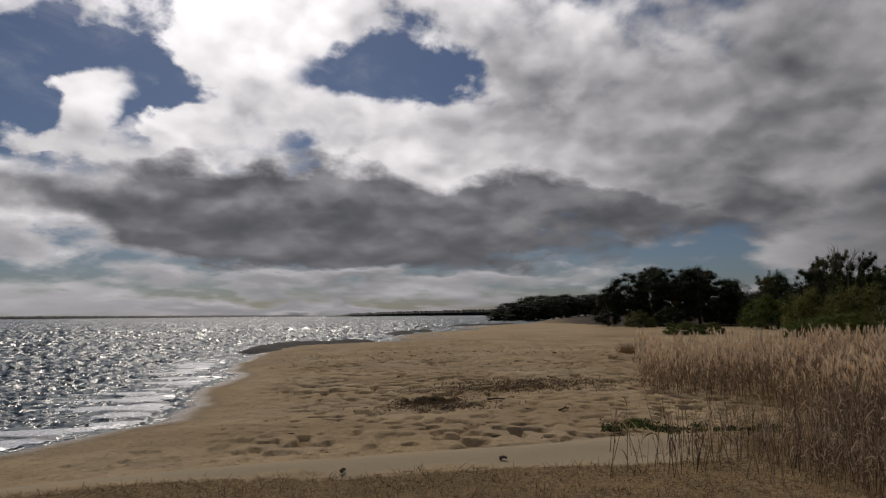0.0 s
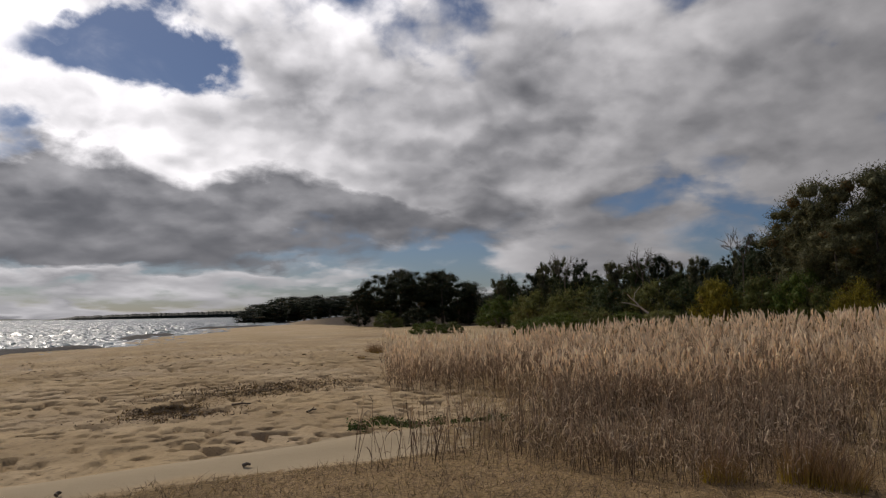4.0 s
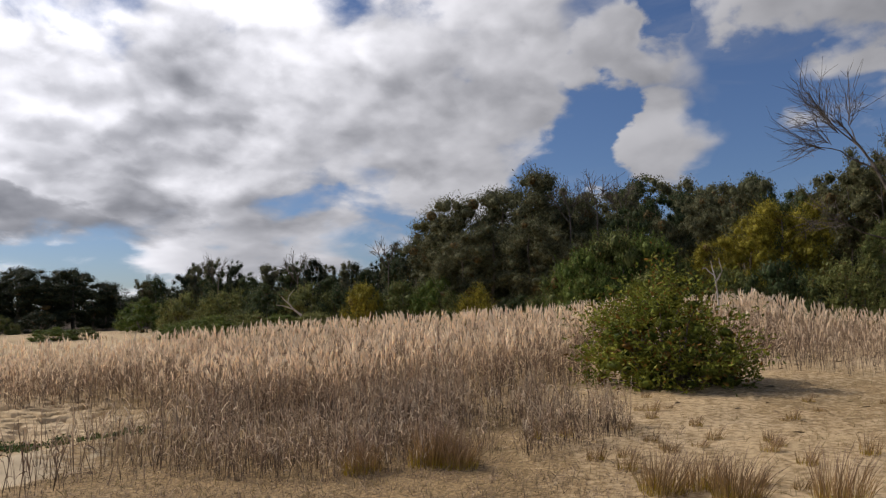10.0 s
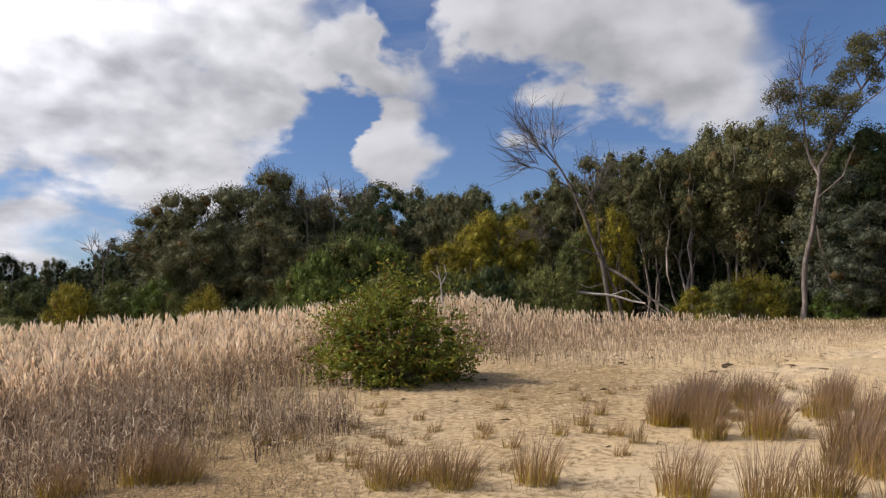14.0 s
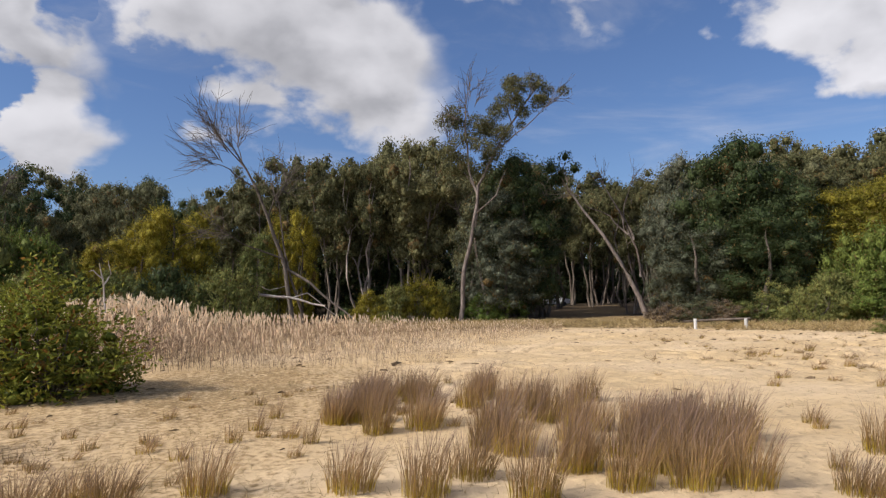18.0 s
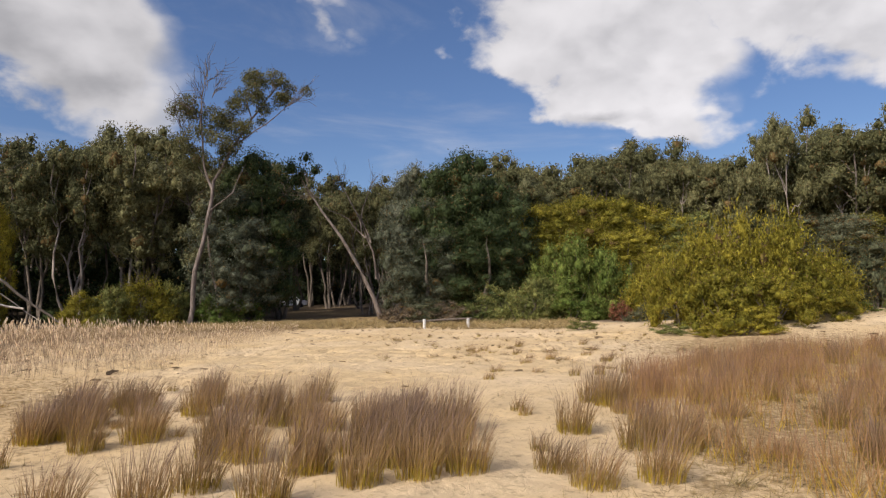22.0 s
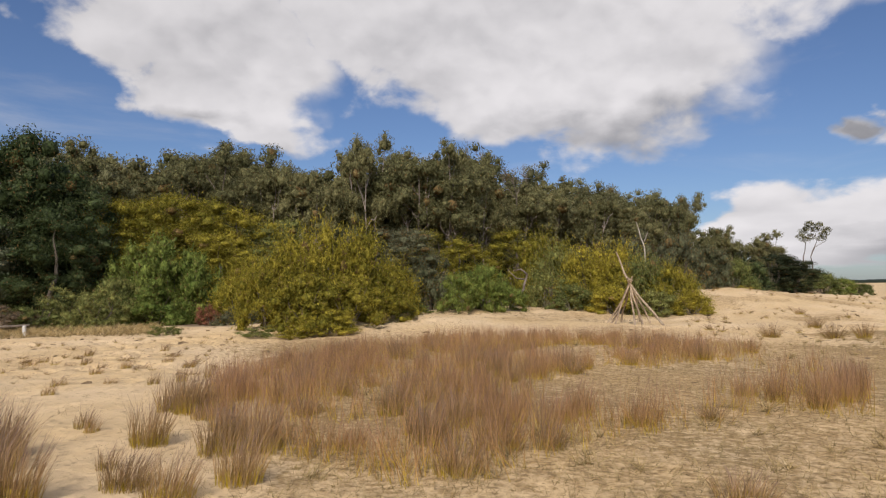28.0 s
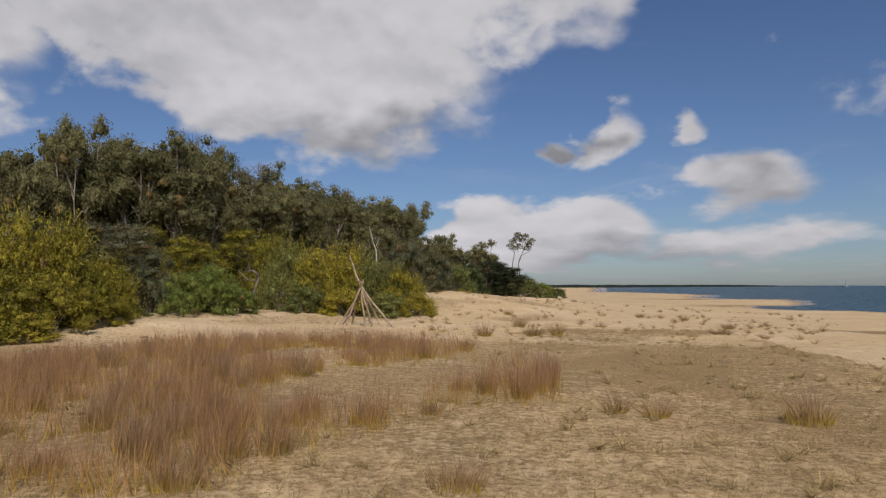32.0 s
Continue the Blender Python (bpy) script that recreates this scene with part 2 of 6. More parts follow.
def blade_material(name, low, mid, top, reach, rough=0.7, vary=0.5, through_light=0.2):
    """Grass and reeds: colour by height up the plant, varied blade by blade."""
    m, k, p, out = material(name, rough, 0.25)
    co = k.add("ShaderNodeTexCoord").outputs["Object"]
    isl = k.add("ShaderNodeNewGeometry").outputs["Random Per Island"]
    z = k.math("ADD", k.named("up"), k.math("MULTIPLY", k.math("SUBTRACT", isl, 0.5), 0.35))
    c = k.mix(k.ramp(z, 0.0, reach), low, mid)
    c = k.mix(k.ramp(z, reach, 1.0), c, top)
    dull = k.noise(co, 0.7, 3.0)
    tone = k.math("ADD", k.math("MULTIPLY", k.math("SUBTRACT", k.math("FRACT", k.math("MULTIPLY", isl, 17.7)), 0.5), vary), k.math("MULTIPLY_ADD", dull.outputs[0], 0.6, 0.7))
    tone = k.math("MULTIPLY", tone, k.math("MULTIPLY_ADD", k.add("ShaderNodeObjectInfo").outputs["Random"], 0.4, 0.85))
    s = k.scaled(c, tone)
    k.put(p.inputs["Base Color"], s)
    t = k.add("ShaderNodeBsdfTranslucent", s)
    mx = k.add("ShaderNodeMixShader", through_light, p.outputs[0], t.outputs[0])
    k.put(out.inputs[0], mx)
    return m


def ground_material():
    m, k, p, out = material("sand and dry grass", 0.95, 0.15)
    co = k.add("ShaderNodeTexCoord").outputs["Object"]
    grit = k.noise(co, 60.0, 4.0, 0.7)
    mott = k.noise(co, 2.2, 6.0, 0.62)
    wide = k.noise(co, 0.25, 4.0, 0.5)
    clod = k.noise(co, 9.0, 5.0, 0.6)
    tuft = k.noise(co, 22.0, 4.0, 0.65)
    cover, wet_grey, smooth, wood = [k.named(n) for n in ("cover", "wet_grey", "smooth", "wood")]
    sand = k.mix(mott.outputs[0], (0.45, 0.31, 0.158), (0.68, 0.505, 0.29))
    sand = k.mix(k.ramp(wide.outputs[0], 0.4, 0.7), sand, (0.62, 0.465, 0.285))
    sand = k.mix(k.math("MULTIPLY", k.ramp(clod.outputs[0], 0.53, 0.68), k.math("SUBTRACT", 0.6, k.math("MULTIPLY", smooth, 0.6))), sand, (0.30, 0.22, 0.12))
    sand = k.mix(k.math("MULTIPLY", smooth, 0.8), sand, (0.50, 0.40, 0.26))
    sand = k.mix(k.math("MULTIPLY", k.ramp(grit.outputs[0], 0.5, 0.75), 0.3), sand, (0.28, 0.2, 0.12))
    straw = k.mix(k.ramp(tuft.outputs[0], 0.32, 0.68), (0.17, 0.11, 0.05), (0.43, 0.29, 0.14))
    straw = k.mix(k.math("MULTIPLY", k.ramp(wide.outputs[0], 0.42, 0.62), 0.5), straw, (0.22, 0.15, 0.066))
    edge = k.math("ADD", cover, k.math("MULTIPLY", k.math("SUBTRACT", mott.outputs[0], 0.5), 0.8))
    edge = k.math("ADD", edge, k.math("MULTIPLY", k.math("SUBTRACT", clod.outputs[0], 0.5), 1.3))
    c = k.mix(k.math("MULTIPLY", k.ramp(edge, 0.3, 0.75), k.ramp(cover, 0.0, 0.25)), sand, straw)
    litter = k.mix(clod.outputs[0], (0.035, 0.026, 0.018), (0.12, 0.085, 0.055))
    c = k.mix(wood, c, litter)
    # darker, greyer sand: the wet waterline and the grey beach patches
    dulled = k.mix(1.0, c, (0.45, 0.43, 0.42), "MULTIPLY")
    c = k.mix(wet_grey, c, dulled)
    k.put(p.inputs["Base Color"], c)
    k.put(p.inputs["Roughness"], k.ramp(wet_grey, 0.3, 1.0, 0.95, 0.25))
    k.put(p.inputs["Specular IOR Level"], k.ramp(wet_grey, 0.3, 1.0, 0.15, 0.5))
    h = k.math("ADD", k.math("MULTIPLY", clod.outputs[0], 0.7), k.math("MULTIPLY", grit.outputs[0], 0.3))
    h = k.math("MULTIPLY", h, k.math("SUBTRACT", 1.0, k.math("MAXIMUM", k.math("MULTIPLY", smooth, 0.8), k.math("MULTIPLY", cover, 0.6))))
    slope = k.vec("ADD", k.vec("MULTIPLY", k.vec("SUBTRACT", clod.outputs["Color"], (0.5, 0.5, 0.5)), (0.8, 0.8, 0.0)),
                  k.vec("MULTIPLY", k.vec("SUBTRACT", mott.outputs["Color"], (0.5, 0.5, 0.5)), (1.1, 1.1, 0.0)))
    plain = k.math("MAXIMUM", k.math("MAXIMUM", k.math("MULTIPLY", smooth, 0.9), k.math("MULTIPLY", wet_grey, 0.9)), k.math("MULTIPLY", cover, 0.75))
    slope = k.scaled(slope, k.math("SUBTRACT", 1.0, plain))
    rest = k.vec("NORMALIZE", k.vec("ADD", k.add("ShaderNodeNewGeometry").outputs["Normal"], slope))
    grain = bump(k, h, 0.9, 0.05)
    k.put(grain.node.inputs["Normal"], rest)
    k.put(p.inputs["Normal"], grain)
    return m


def water_material():
    """Wind waves as slopes of the surface, so that far water keeps its glitter."""
    m, k, p, out = material("choppy sea water", 0.3, 1.0)
    co = k.add("ShaderNodeTexCoord").outputs["Object"]
    long = k.noise(k.vec("MULTIPLY", co, (1.0, 0.55, 1.0)), 0.5, 2.0, 0.5)
    chop = k.noise(k.vec("MULTIPLY", co, (1.0, 0.7, 1.0)), 2.4, 3.0, 0.6)
    tiny = k.noise(co, 13.0, 2.0, 0.5)
    slope = k.vec("ADD", k.vec("MULTIPLY", k.vec("SUBTRACT", chop.outputs["Color"], (0.5, 0.5, 0.5)), (2.9, 2.9, 0.0)),
                  k.vec("MULTIPLY", k.vec("SUBTRACT", tiny.outputs["Color"], (0.5, 0.5, 0.5)), (1.9, 1.9, 0.0)))
    p.inputs["IOR"].default_value = 1.33
    c = k.mix(k.ramp(long.outputs[0], 0.4, 0.65), (0.010, 0.035, 0.04), (0.02, 0.06, 0.062))
    k.put(p.inputs["Base Color"], c)
    k.put(p.inputs["Normal"], k.vec("NORMALIZE", k.vec("ADD", slope, k.add("ShaderNodeNewGeometry").outputs["Normal"])))
    return m


GROUND, WATER = ground_material(), water_material()
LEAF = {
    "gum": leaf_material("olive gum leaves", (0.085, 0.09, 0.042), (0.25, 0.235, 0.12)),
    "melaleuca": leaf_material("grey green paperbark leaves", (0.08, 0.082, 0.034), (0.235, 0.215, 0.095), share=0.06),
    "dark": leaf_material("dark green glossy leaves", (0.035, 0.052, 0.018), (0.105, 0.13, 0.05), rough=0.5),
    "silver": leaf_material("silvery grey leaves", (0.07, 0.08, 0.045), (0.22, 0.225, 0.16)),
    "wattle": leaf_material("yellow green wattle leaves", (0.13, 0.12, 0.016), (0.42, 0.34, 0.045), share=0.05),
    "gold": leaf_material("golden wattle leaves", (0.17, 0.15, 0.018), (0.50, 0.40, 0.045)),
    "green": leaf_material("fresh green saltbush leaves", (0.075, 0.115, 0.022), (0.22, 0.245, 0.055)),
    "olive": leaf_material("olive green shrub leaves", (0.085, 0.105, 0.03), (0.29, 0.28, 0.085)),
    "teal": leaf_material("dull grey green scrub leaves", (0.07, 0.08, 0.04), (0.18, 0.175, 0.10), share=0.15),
    # a green with shade put into the colour
    "shade": leaf_material("dark green leaves with shade put in", (0.024, 0.032, 0.016), (0.055, 0.066, 0.03)),
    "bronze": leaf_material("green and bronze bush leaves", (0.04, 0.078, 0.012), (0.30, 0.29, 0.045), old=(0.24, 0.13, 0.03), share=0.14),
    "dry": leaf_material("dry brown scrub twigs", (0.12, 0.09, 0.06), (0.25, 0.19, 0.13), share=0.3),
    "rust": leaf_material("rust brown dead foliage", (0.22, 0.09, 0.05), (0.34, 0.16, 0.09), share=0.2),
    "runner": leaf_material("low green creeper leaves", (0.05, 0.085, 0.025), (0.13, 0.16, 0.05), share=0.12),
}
BARK = bark_material("grey brown bark", (0.08, 0.065, 0.05), (0.21, 0.17, 0.135))
SKIN = bark_material("pinkish grey gum bark", (0.10, 0.077, 0.062), (0.26, 0.21, 0.175))
CREAM = bark_material("cream gum bark", (0.17, 0.135, 0.11), (0.38, 0.32, 0.27))
PALE = bark_material("bleached dead wood", (0.34, 0.29, 0.24), (0.55, 0.49, 0.42), 9.0)
CHALK = bark_material("whitewashed post", (0.55, 0.53, 0.5), (0.78, 0.76, 0.72))
LOG = bark_material("weathered pole wood", (0.20, 0.14, 0.09), (0.44, 0.34, 0.235), 9.0)
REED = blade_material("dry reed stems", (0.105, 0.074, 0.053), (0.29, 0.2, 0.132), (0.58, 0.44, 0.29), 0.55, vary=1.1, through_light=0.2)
PLUME = blade_material("pale reed plumes", (0.55, 0.41, 0.27), (0.68, 0.53, 0.36), (0.78, 0.64, 0.46), 0.5, vary=0.5, through_light=0.35)
SEDGE = blade_material("club rush blades", (0.38, 0.28, 0.025), (0.30, 0.19, 0.08), (0.205, 0.138, 0.115), 0.28, vary=0.8, through_light=0.35)
RUST = blade_material("red brown rush blades", (0.40, 0.28, 0.03), (0.32, 0.185, 0.075), (0.24, 0.14, 0.10), 0.3, vary=0.8, through_light=0.35)
STRAW = blade_material("short dry grass blades", (0.15, 0.11, 0.05), (0.34, 0.25, 0.11), (0.42, 0.32, 0.16), 0.5, vary=0.7)

# ---- the lie of the land ----


def lattice(x, y, seed=0):
    """Smooth value noise on the plane, 0 to 1."""
    xi, yi = np.floor(x), np.floor(y)
    fx, fy = x - xi, y - yi
    fx, fy = fx * fx * (3 - 2 * fx), fy * fy * (3 - 2 * fy)

    def h(a, b):
        v = np.sin(a * 127.1 + b * 311.7 + seed * 74.7) * 43758.5453
        return v - np.floor(v)

    a, b = h(xi, yi) * (1 - fx) + h(xi + 1, yi) * fx, h(xi, yi + 1) * (1 - fx) + h(xi + 1, yi + 1) * fx
    return a * (1 - fy) + b * fy


def rough(x, y, seed=0, octaves=3):
    return sum(lattice(x * 2 ** i + 13.7 * i, y * 2 ** i - 7.3 * i, seed + i) / 2 ** i for i in range(octaves)) / (2 - 2 ** (1 - octaves))


def step(v, a, b):
    t = np.clip((v - a) / (b - a), 0, 1)
    return t * t * (3 - 2 * t)


SEA = -0.45
# the waterline, as x for y, from the coast behind to the bay ahead
LINE_Y = [-4000, -1500, -500, -300, -270, -262, -201, -173, -153, -130, -119, -111, -104, -90, -78, -72, -65, -61, -58, -50, -25, 0, 8, 11.4, 15, 21.6, 27, 32, 40, 45, 55, 59, 61.5, 64, 78, 84, 96, 103, 106, 138, 157, 162, 200, 295, 320, 4000]
LINE_X = [-560, -205, -72, -41, -36, -47, -48, -48, -46, -35, -37.5, -31, -43, -38, -34.5, -26, -24, -27, -30, -33, -30, -20, -10, -7.7, -6.5, -8.2, -9.2, -10.9, -12.0, -13.8, -13.9, -11.2, -8.0, -5.5, -7.6, -6.6, -6.2, -3.6, -0.8, 0.0, 4.6, 17, 24, 50, 120, 900]
# distance of the wood's edge from the stand, by bearing
WOOD_AZ = [8, 14, 25, 36, 46, 52, 60, 70, 80, 88, 98, 104, 113, 120, 130, 145, 152, 160, 168, 173, 178, 182]
WOOD_D = [175, 118, 112, 100, 84, 70, 62, 58, 54, 50, 48, 48, 50, 50, 56, 58, 60, 68, 78, 92, 130, 165]


def shore_gap(x, y):
    """Metres inland from the waterline."""
    az, d = polar(x, y)
    x, y = d * np.sin(np.radians(az)), d * np.cos(np.radians(az))
    return x - (np.interp(y, LINE_Y, LINE_X) + (rough(x * 0 + y * 0.35, y * 0 + 3.0, 5) - 0.5) * 1.6)


def polar(x, y):
    """Sighted bearing and distance of a plan place: the way back from around()."""
    az = np.degrees(np.arctan2(x, y))
    az, true = np.where(az < -90, az + 360, az) / CARD, np.hypot(x, y)
    k0, d = -np.tan(np.radians(level(az))) / EYE, true * 1.0
    for _ in range(12):
        d = 0.5 * d + 0.5 * true / np.maximum(1 - k0 / (1 + (d / 200) ** 2) * true, 0.3)
    return az, d


def land(x, y):
    """Height of the ground."""
    x, y = np.asarray(x, float), np.asarray(y, float)
    az, r = polar(x, y)
    g = shore_gap(x, y)
    wide = np.clip(0.6 + r / 60, 0.6, 4)
    z = -0.28 * (1 - step(g, 2, 16 + 30 * step(-y, 15, 50))) - 0.17 * (1 - step(g, 0, 1.2 * wide)) - 1.6 * (1 - step(g, -14 * wide, 0))
    # grassy shelf at the stand falls to the beach
    beach = step(r, 8.2, 10.5) * (1 - step(az, 20, 34)) * step(az, -80, -30)
    z = z - 0.12 * beach
    # hollow in which the reeds stand
    hollow = step(az, 12, 20) * (1 - step(az, 48, 62)) * step(r, 10, 16) * (1 - step(r, 34, 46))
    z = z - 0.16 * hollow
    edge = np.interp(az, WOOD_AZ, WOOD_D)
    z = z + 2.4 * step(r - edge, -2, 45) * (1 - 0.92 * step(az, 103.5, 106) * (1 - step(az, 112.5, 115)) * (1 - step(r, 95, 130))) * step(az, 5, 20) * (1 - step(az, 180, 186))
    # wrinkled foredunes under the scrub
    for a, d, s, h in ((141, 27, 3.5, 0.3), (150, 28, 3.0, 0.45), (156, 37, 4, 0.5), (173.5, 50, 6, 1.3), (178, 66, 8, 1.0)):
        bx, by = around(a, d)
        z = z + h * np.exp(-((x - bx) ** 2 + (y - by) ** 2) / (2 * s * s))
    # a smooth tongue of sand along the shelf's edge
    line = np.interp(az, [-34, -8, 6, 15, 24], [9.3, 8.9, 9.4, 10.2, 11.2])
    z = z + 0.16 * np.exp(-((r - line) / 0.75) ** 2) * step(az, -40, -34) * (1 - step(az, 22.5, 25.5))
    # hummocks and footmarks
    keep = step(g, 0.3, 3)
    dry = keep * (1 - tongue(x, y))
    z = z + dry * (0.10 * (rough(x * 0.4, y * 0.4, 2) - 0.5) * step(r, 3, 12) + 0.05 * (rough(x * 1.5, y * 1.5, 3) - 0.5))
    marks = np.maximum(step(az, 75, 100) * (1 - step(az, 200, 215)) * step(r, 9 + 12 * step(az, 128, 142), 20 + 6 * step(az, 128, 142)), step(r, 9.5, 12) * (1 - step(az, 18, 30)))
    south = step(r - np.interp(az, [184, 191, 196, 199, 201.5, 204.5, 207.5, 214], [30, 29, 29, 26, 21, 19, 17, 15]), -0.8, 1.6) * step(az, 183, 188) * (1 - step(az, 222, 240))
    z = z - 0.16 * south * (1 - step(r, 60, 100))
    pits = step(lattice(x * 4.6 + 0.4 * y, y * 4.0, 8), 0.55, 0.72) * (0.35 + 0.65 * step(rough(x * 0.5, y * 0.5, 12), 0.35, 0.6))
    drift = step(az, 150, 175) * (1 - step(az, 184, 190)) * step(r, 24, 34) * (1 - step(r, 70, 90))
    z = z + drift * 0.35 * (rough(x * 0.55, y * 0.55, 11) - 0.45)
    z = np.where(g > 1.0, np.maximum(z, SEA + 0.09 * step(g, 1.0, 3.0)), z)
    return z - dry * step(g, 2, 5) * marks * (pits - 0.3) * np.where(az < 60, 0.19, 0.12) * (1 - step(r, 45, 70)) * (1 - 0.8 * south)


def tongue(x, y):
    """1 on the smooth drifted sand beside the shelf."""
    az, r = polar(x, y)
    top = np.interp(az, [-34, -21, -8, 5, 14, 22], [9.9, 9.9, 9.8, 10.5, 11.4, 11.6])
    low = np.interp(az, [-34, -21, -8, 5, 15, 24], [9.1, 8.7, 8.2, 8.5, 8.8, 10.0])
    wob = (rough(x * 1.2, y * 1.2, 21) - 0.5) * 0.5
    return step(r + wob, low - 0.1, low + 0.15) * (1 - step(r + wob, top - 0.1, top + 0.2)) * (1 - step(az, 23, 25))


def ground_z(x, y):
    return float(land(x, y))


def cover_of(x, y):
    """How much dry grass and litter lies on the sand, 0 to 1."""
    az, r = polar(x, y)
    g = shore_gap(x, y)
    n = rough(x * 0.22, y * 0.22, 31)
    low = np.interp(az, [-40, -21, -8, 5, 15, 24, 30], [9.0, 8.6, 8.1, 8.4, 8.7, 9.8, 11])
    shelf = (1 - step(r, low - 0.2, low + 0.25)) * (1 - step(az, 20, 30)) * step(az, -88, -55) * 1.0
    reeds = step(az, 13, 22) * (1 - step(az, 78, 92)) * (1 - step(r, 30, 40)) * np.interp(az, [18, 30, 50, 62, 80, 95], [0.5, 0.9, 0.85, 0.5, 0.45, 0.3])
    mid = step(az, 62, 75) * (1 - step(az, 128, 140)) * np.interp(r, [5, 8, 11, 16, 19, 23, 30, 34, 46], [0.35, 0.45, 0.6, 0.66, 0.5, 0.32, 0.34, 0.7, 0.9])
    mid = np.where(az > 84, mid * np.interp(az, [84, 94, 104], [1.0, 0.6, 0.42]) ** (r < 20), mid)
    mid = mid * (1 - 0.55 * step(az, 100, 112) * (1 - step(r, 30, 36)))
    field = step(az, 126, 142) * (1 - step(az, 206, 222)) * np.interp(r, [5, 8, 20, 24, 30], [0.45, 0.62, 0.64, 0.36, 0.12])
    lip = np.interp(az, [178, 184, 191, 196, 199, 201.5, 204.5, 207.5, 214], [24, 29, 29, 29, 26, 21, 19, 17, 15])
    bank = step(az, 174, 182) * (1 - step(az, 212, 220)) * step(r, 7, 12) * (1 - step(r - lip, -1.2, 0.8)) * (0.35 + 0.5 * step(rough(x * 0.35, y * 0.35, 37), 0.3, 0.65))
    field = field * np.where(az > 186, 1 - step(r - lip, -1.2, 0.8), 1.0)
    wrack = 0.75 * np.exp(-(((az - 4) / 8) ** 2) - ((r - 18.5) / 1.6) ** 2) + 0.6 * np.exp(-(((az - 0) / 3) ** 2) - ((r - 16.3) / 0.8) ** 2)
    strip = 0.95 * np.exp(-((az - 207) / 4.5) ** 2 - ((r - 34.5) / 1.6) ** 2)
    strip = np.maximum(strip, 0.95 * np.exp(-((az - 197.8) / 5) ** 2 - ((r - 75) / 4) ** 2))
    strip = np.maximum(strip, 0.95 * np.exp(-((az - 193.8) / 4.5) ** 2 - ((r - 107) / 6) ** 2))
    far = step(az, 168, 176) * step(r, 60, 90) * 0.33
    far = np.maximum(far, step(az, 132, 142) * (1 - step(az, 182, 192)) * step(r, 19, 24) * (1 - step(r, 55, 75)) * 0.5 * step(rough(x * 0.3, y * 0.3, 33), 0.35, 0.6))
    dune = step(az, 8, 14) * (1 - step(az, 38, 46)) * step(r, 38, 60) * 0.45
    c = np.maximum.reduce([shelf, reeds, mid, field, bank, wrack, strip, far, dune])
    return np.clip(c * (0.7 + 0.6 * n), 0, 1) * step(g, 1, 4)


def wood_of(x, y):
    az, r = polar(x, y)
    edge = np.interp(az, WOOD_AZ, WOOD_D)
    w = step(r - edge, -7, -1) * step(az, 6, 12) * (1 - step(az, 180, 184))
    scrub = step(az, 125, 130) * (1 - step(az, 170, 174)) * step(r - np.interp(az, [125, 136, 142, 150, 158, 165, 172], [36, 26, 27, 34, 42, 37, 36]), 0, 3)
    # track floor coloured lighter to stand for the dappled sun on it
    track = step(az, 105.2, 106.4) * (1 - step(az, 111.4, 113.0)) * (1 - step(r, 75, 95))
    return np.clip(np.maximum(w, scrub * 0.8), 0, 1) * (1 - 0.35 * track)


# ---- mesh helpers ----


def mesh_from(name, verts, faces, mats, up=None, smooth=False, slots=None):
    """A mesh from arrays of corners and of three- or four-cornered faces."""
    me = bpy.data.meshes.new(name)
    faces = np.asarray(faces, np.int32)
    n, c = faces.shape
    me.vertices.add(len(verts)), me.loops.add(n * c), me.polygons.add(n)
    me.vertices.foreach_set("co", np.asarray(verts, np.float32).ravel())
    me.loops.foreach_set("vertex_index", faces.ravel())
    me.polygons.foreach_set("loop_start", np.arange(0, n * c, c, dtype=np.int32))
    me.polygons.foreach_set("use_smooth", np.full(n, smooth))
    for m in mats:
        me.materials.append(m)
    if slots is not None:
        me.polygons.foreach_set("material_index", np.asarray(slots, np.int32))
    me.update(calc_edges=True)
    if up is not None:
        me.attributes.new("up", "FLOAT", "POINT").data.foreach_set("value", np.asarray(up, np.float32))
    return me


def tubes(lines, sides=6):
    """Corners and faces of tapered round limbs. lines: [(points, radii)]."""
    vs, fs, base = [], [], 0
    ring = np.arange(sides) * 2 * math.pi / sides
    for pts, rad in lines:
        pts = np.asarray(pts, float)
        way = np.gradient(pts, axis=0)
        way /= np.linalg.norm(way, axis=1)[:, None] + 1e-9
        ref = np.where(np.abs(way[:, 2:3]) > 0.9, [[1.0, 0, 0]], [[0, 0, 1.0]])
        a = np.cross(way, ref)
        a /= np.linalg.norm(a, axis=1)[:, None] + 1e-9
        b = np.cross(way, a)
        rad = np.broadcast_to(np.asarray(rad, float), (len(pts),))
        v = pts[:, None] + rad[:, None, None] * (np.cos(ring)[None, :, None] * a[:, None] + np.sin(ring)[None, :, None] * b[:, None])
        vs.append(v.reshape(-1, 3))
        i, j = np.meshgrid(np.arange(len(pts) - 1), np.arange(sides), indexing="ij")
        k = (j + 1) % sides
        fs.append(np.stack([i * sides + j, i * sides + k, (i + 1) * sides + k, (i + 1) * sides + j], -1).reshape(-1, 4) + base)
        top = base + (len(pts) - 1) * sides
        fs.append(np.array([[base + q, base + q + 1, base + sides - 1 - q - 1, base + sides - 1 - q] for q in range(sides // 2 - 1)]))
        fs.append(np.array([[top + sides - 1 - q, top + sides - 2 - q, top + q + 1, top + q] for q in range(sides // 2 - 1)]))
        base += len(pts) * sides
    return np.concatenate(vs), np.concatenate([f for f in fs if len(f)])


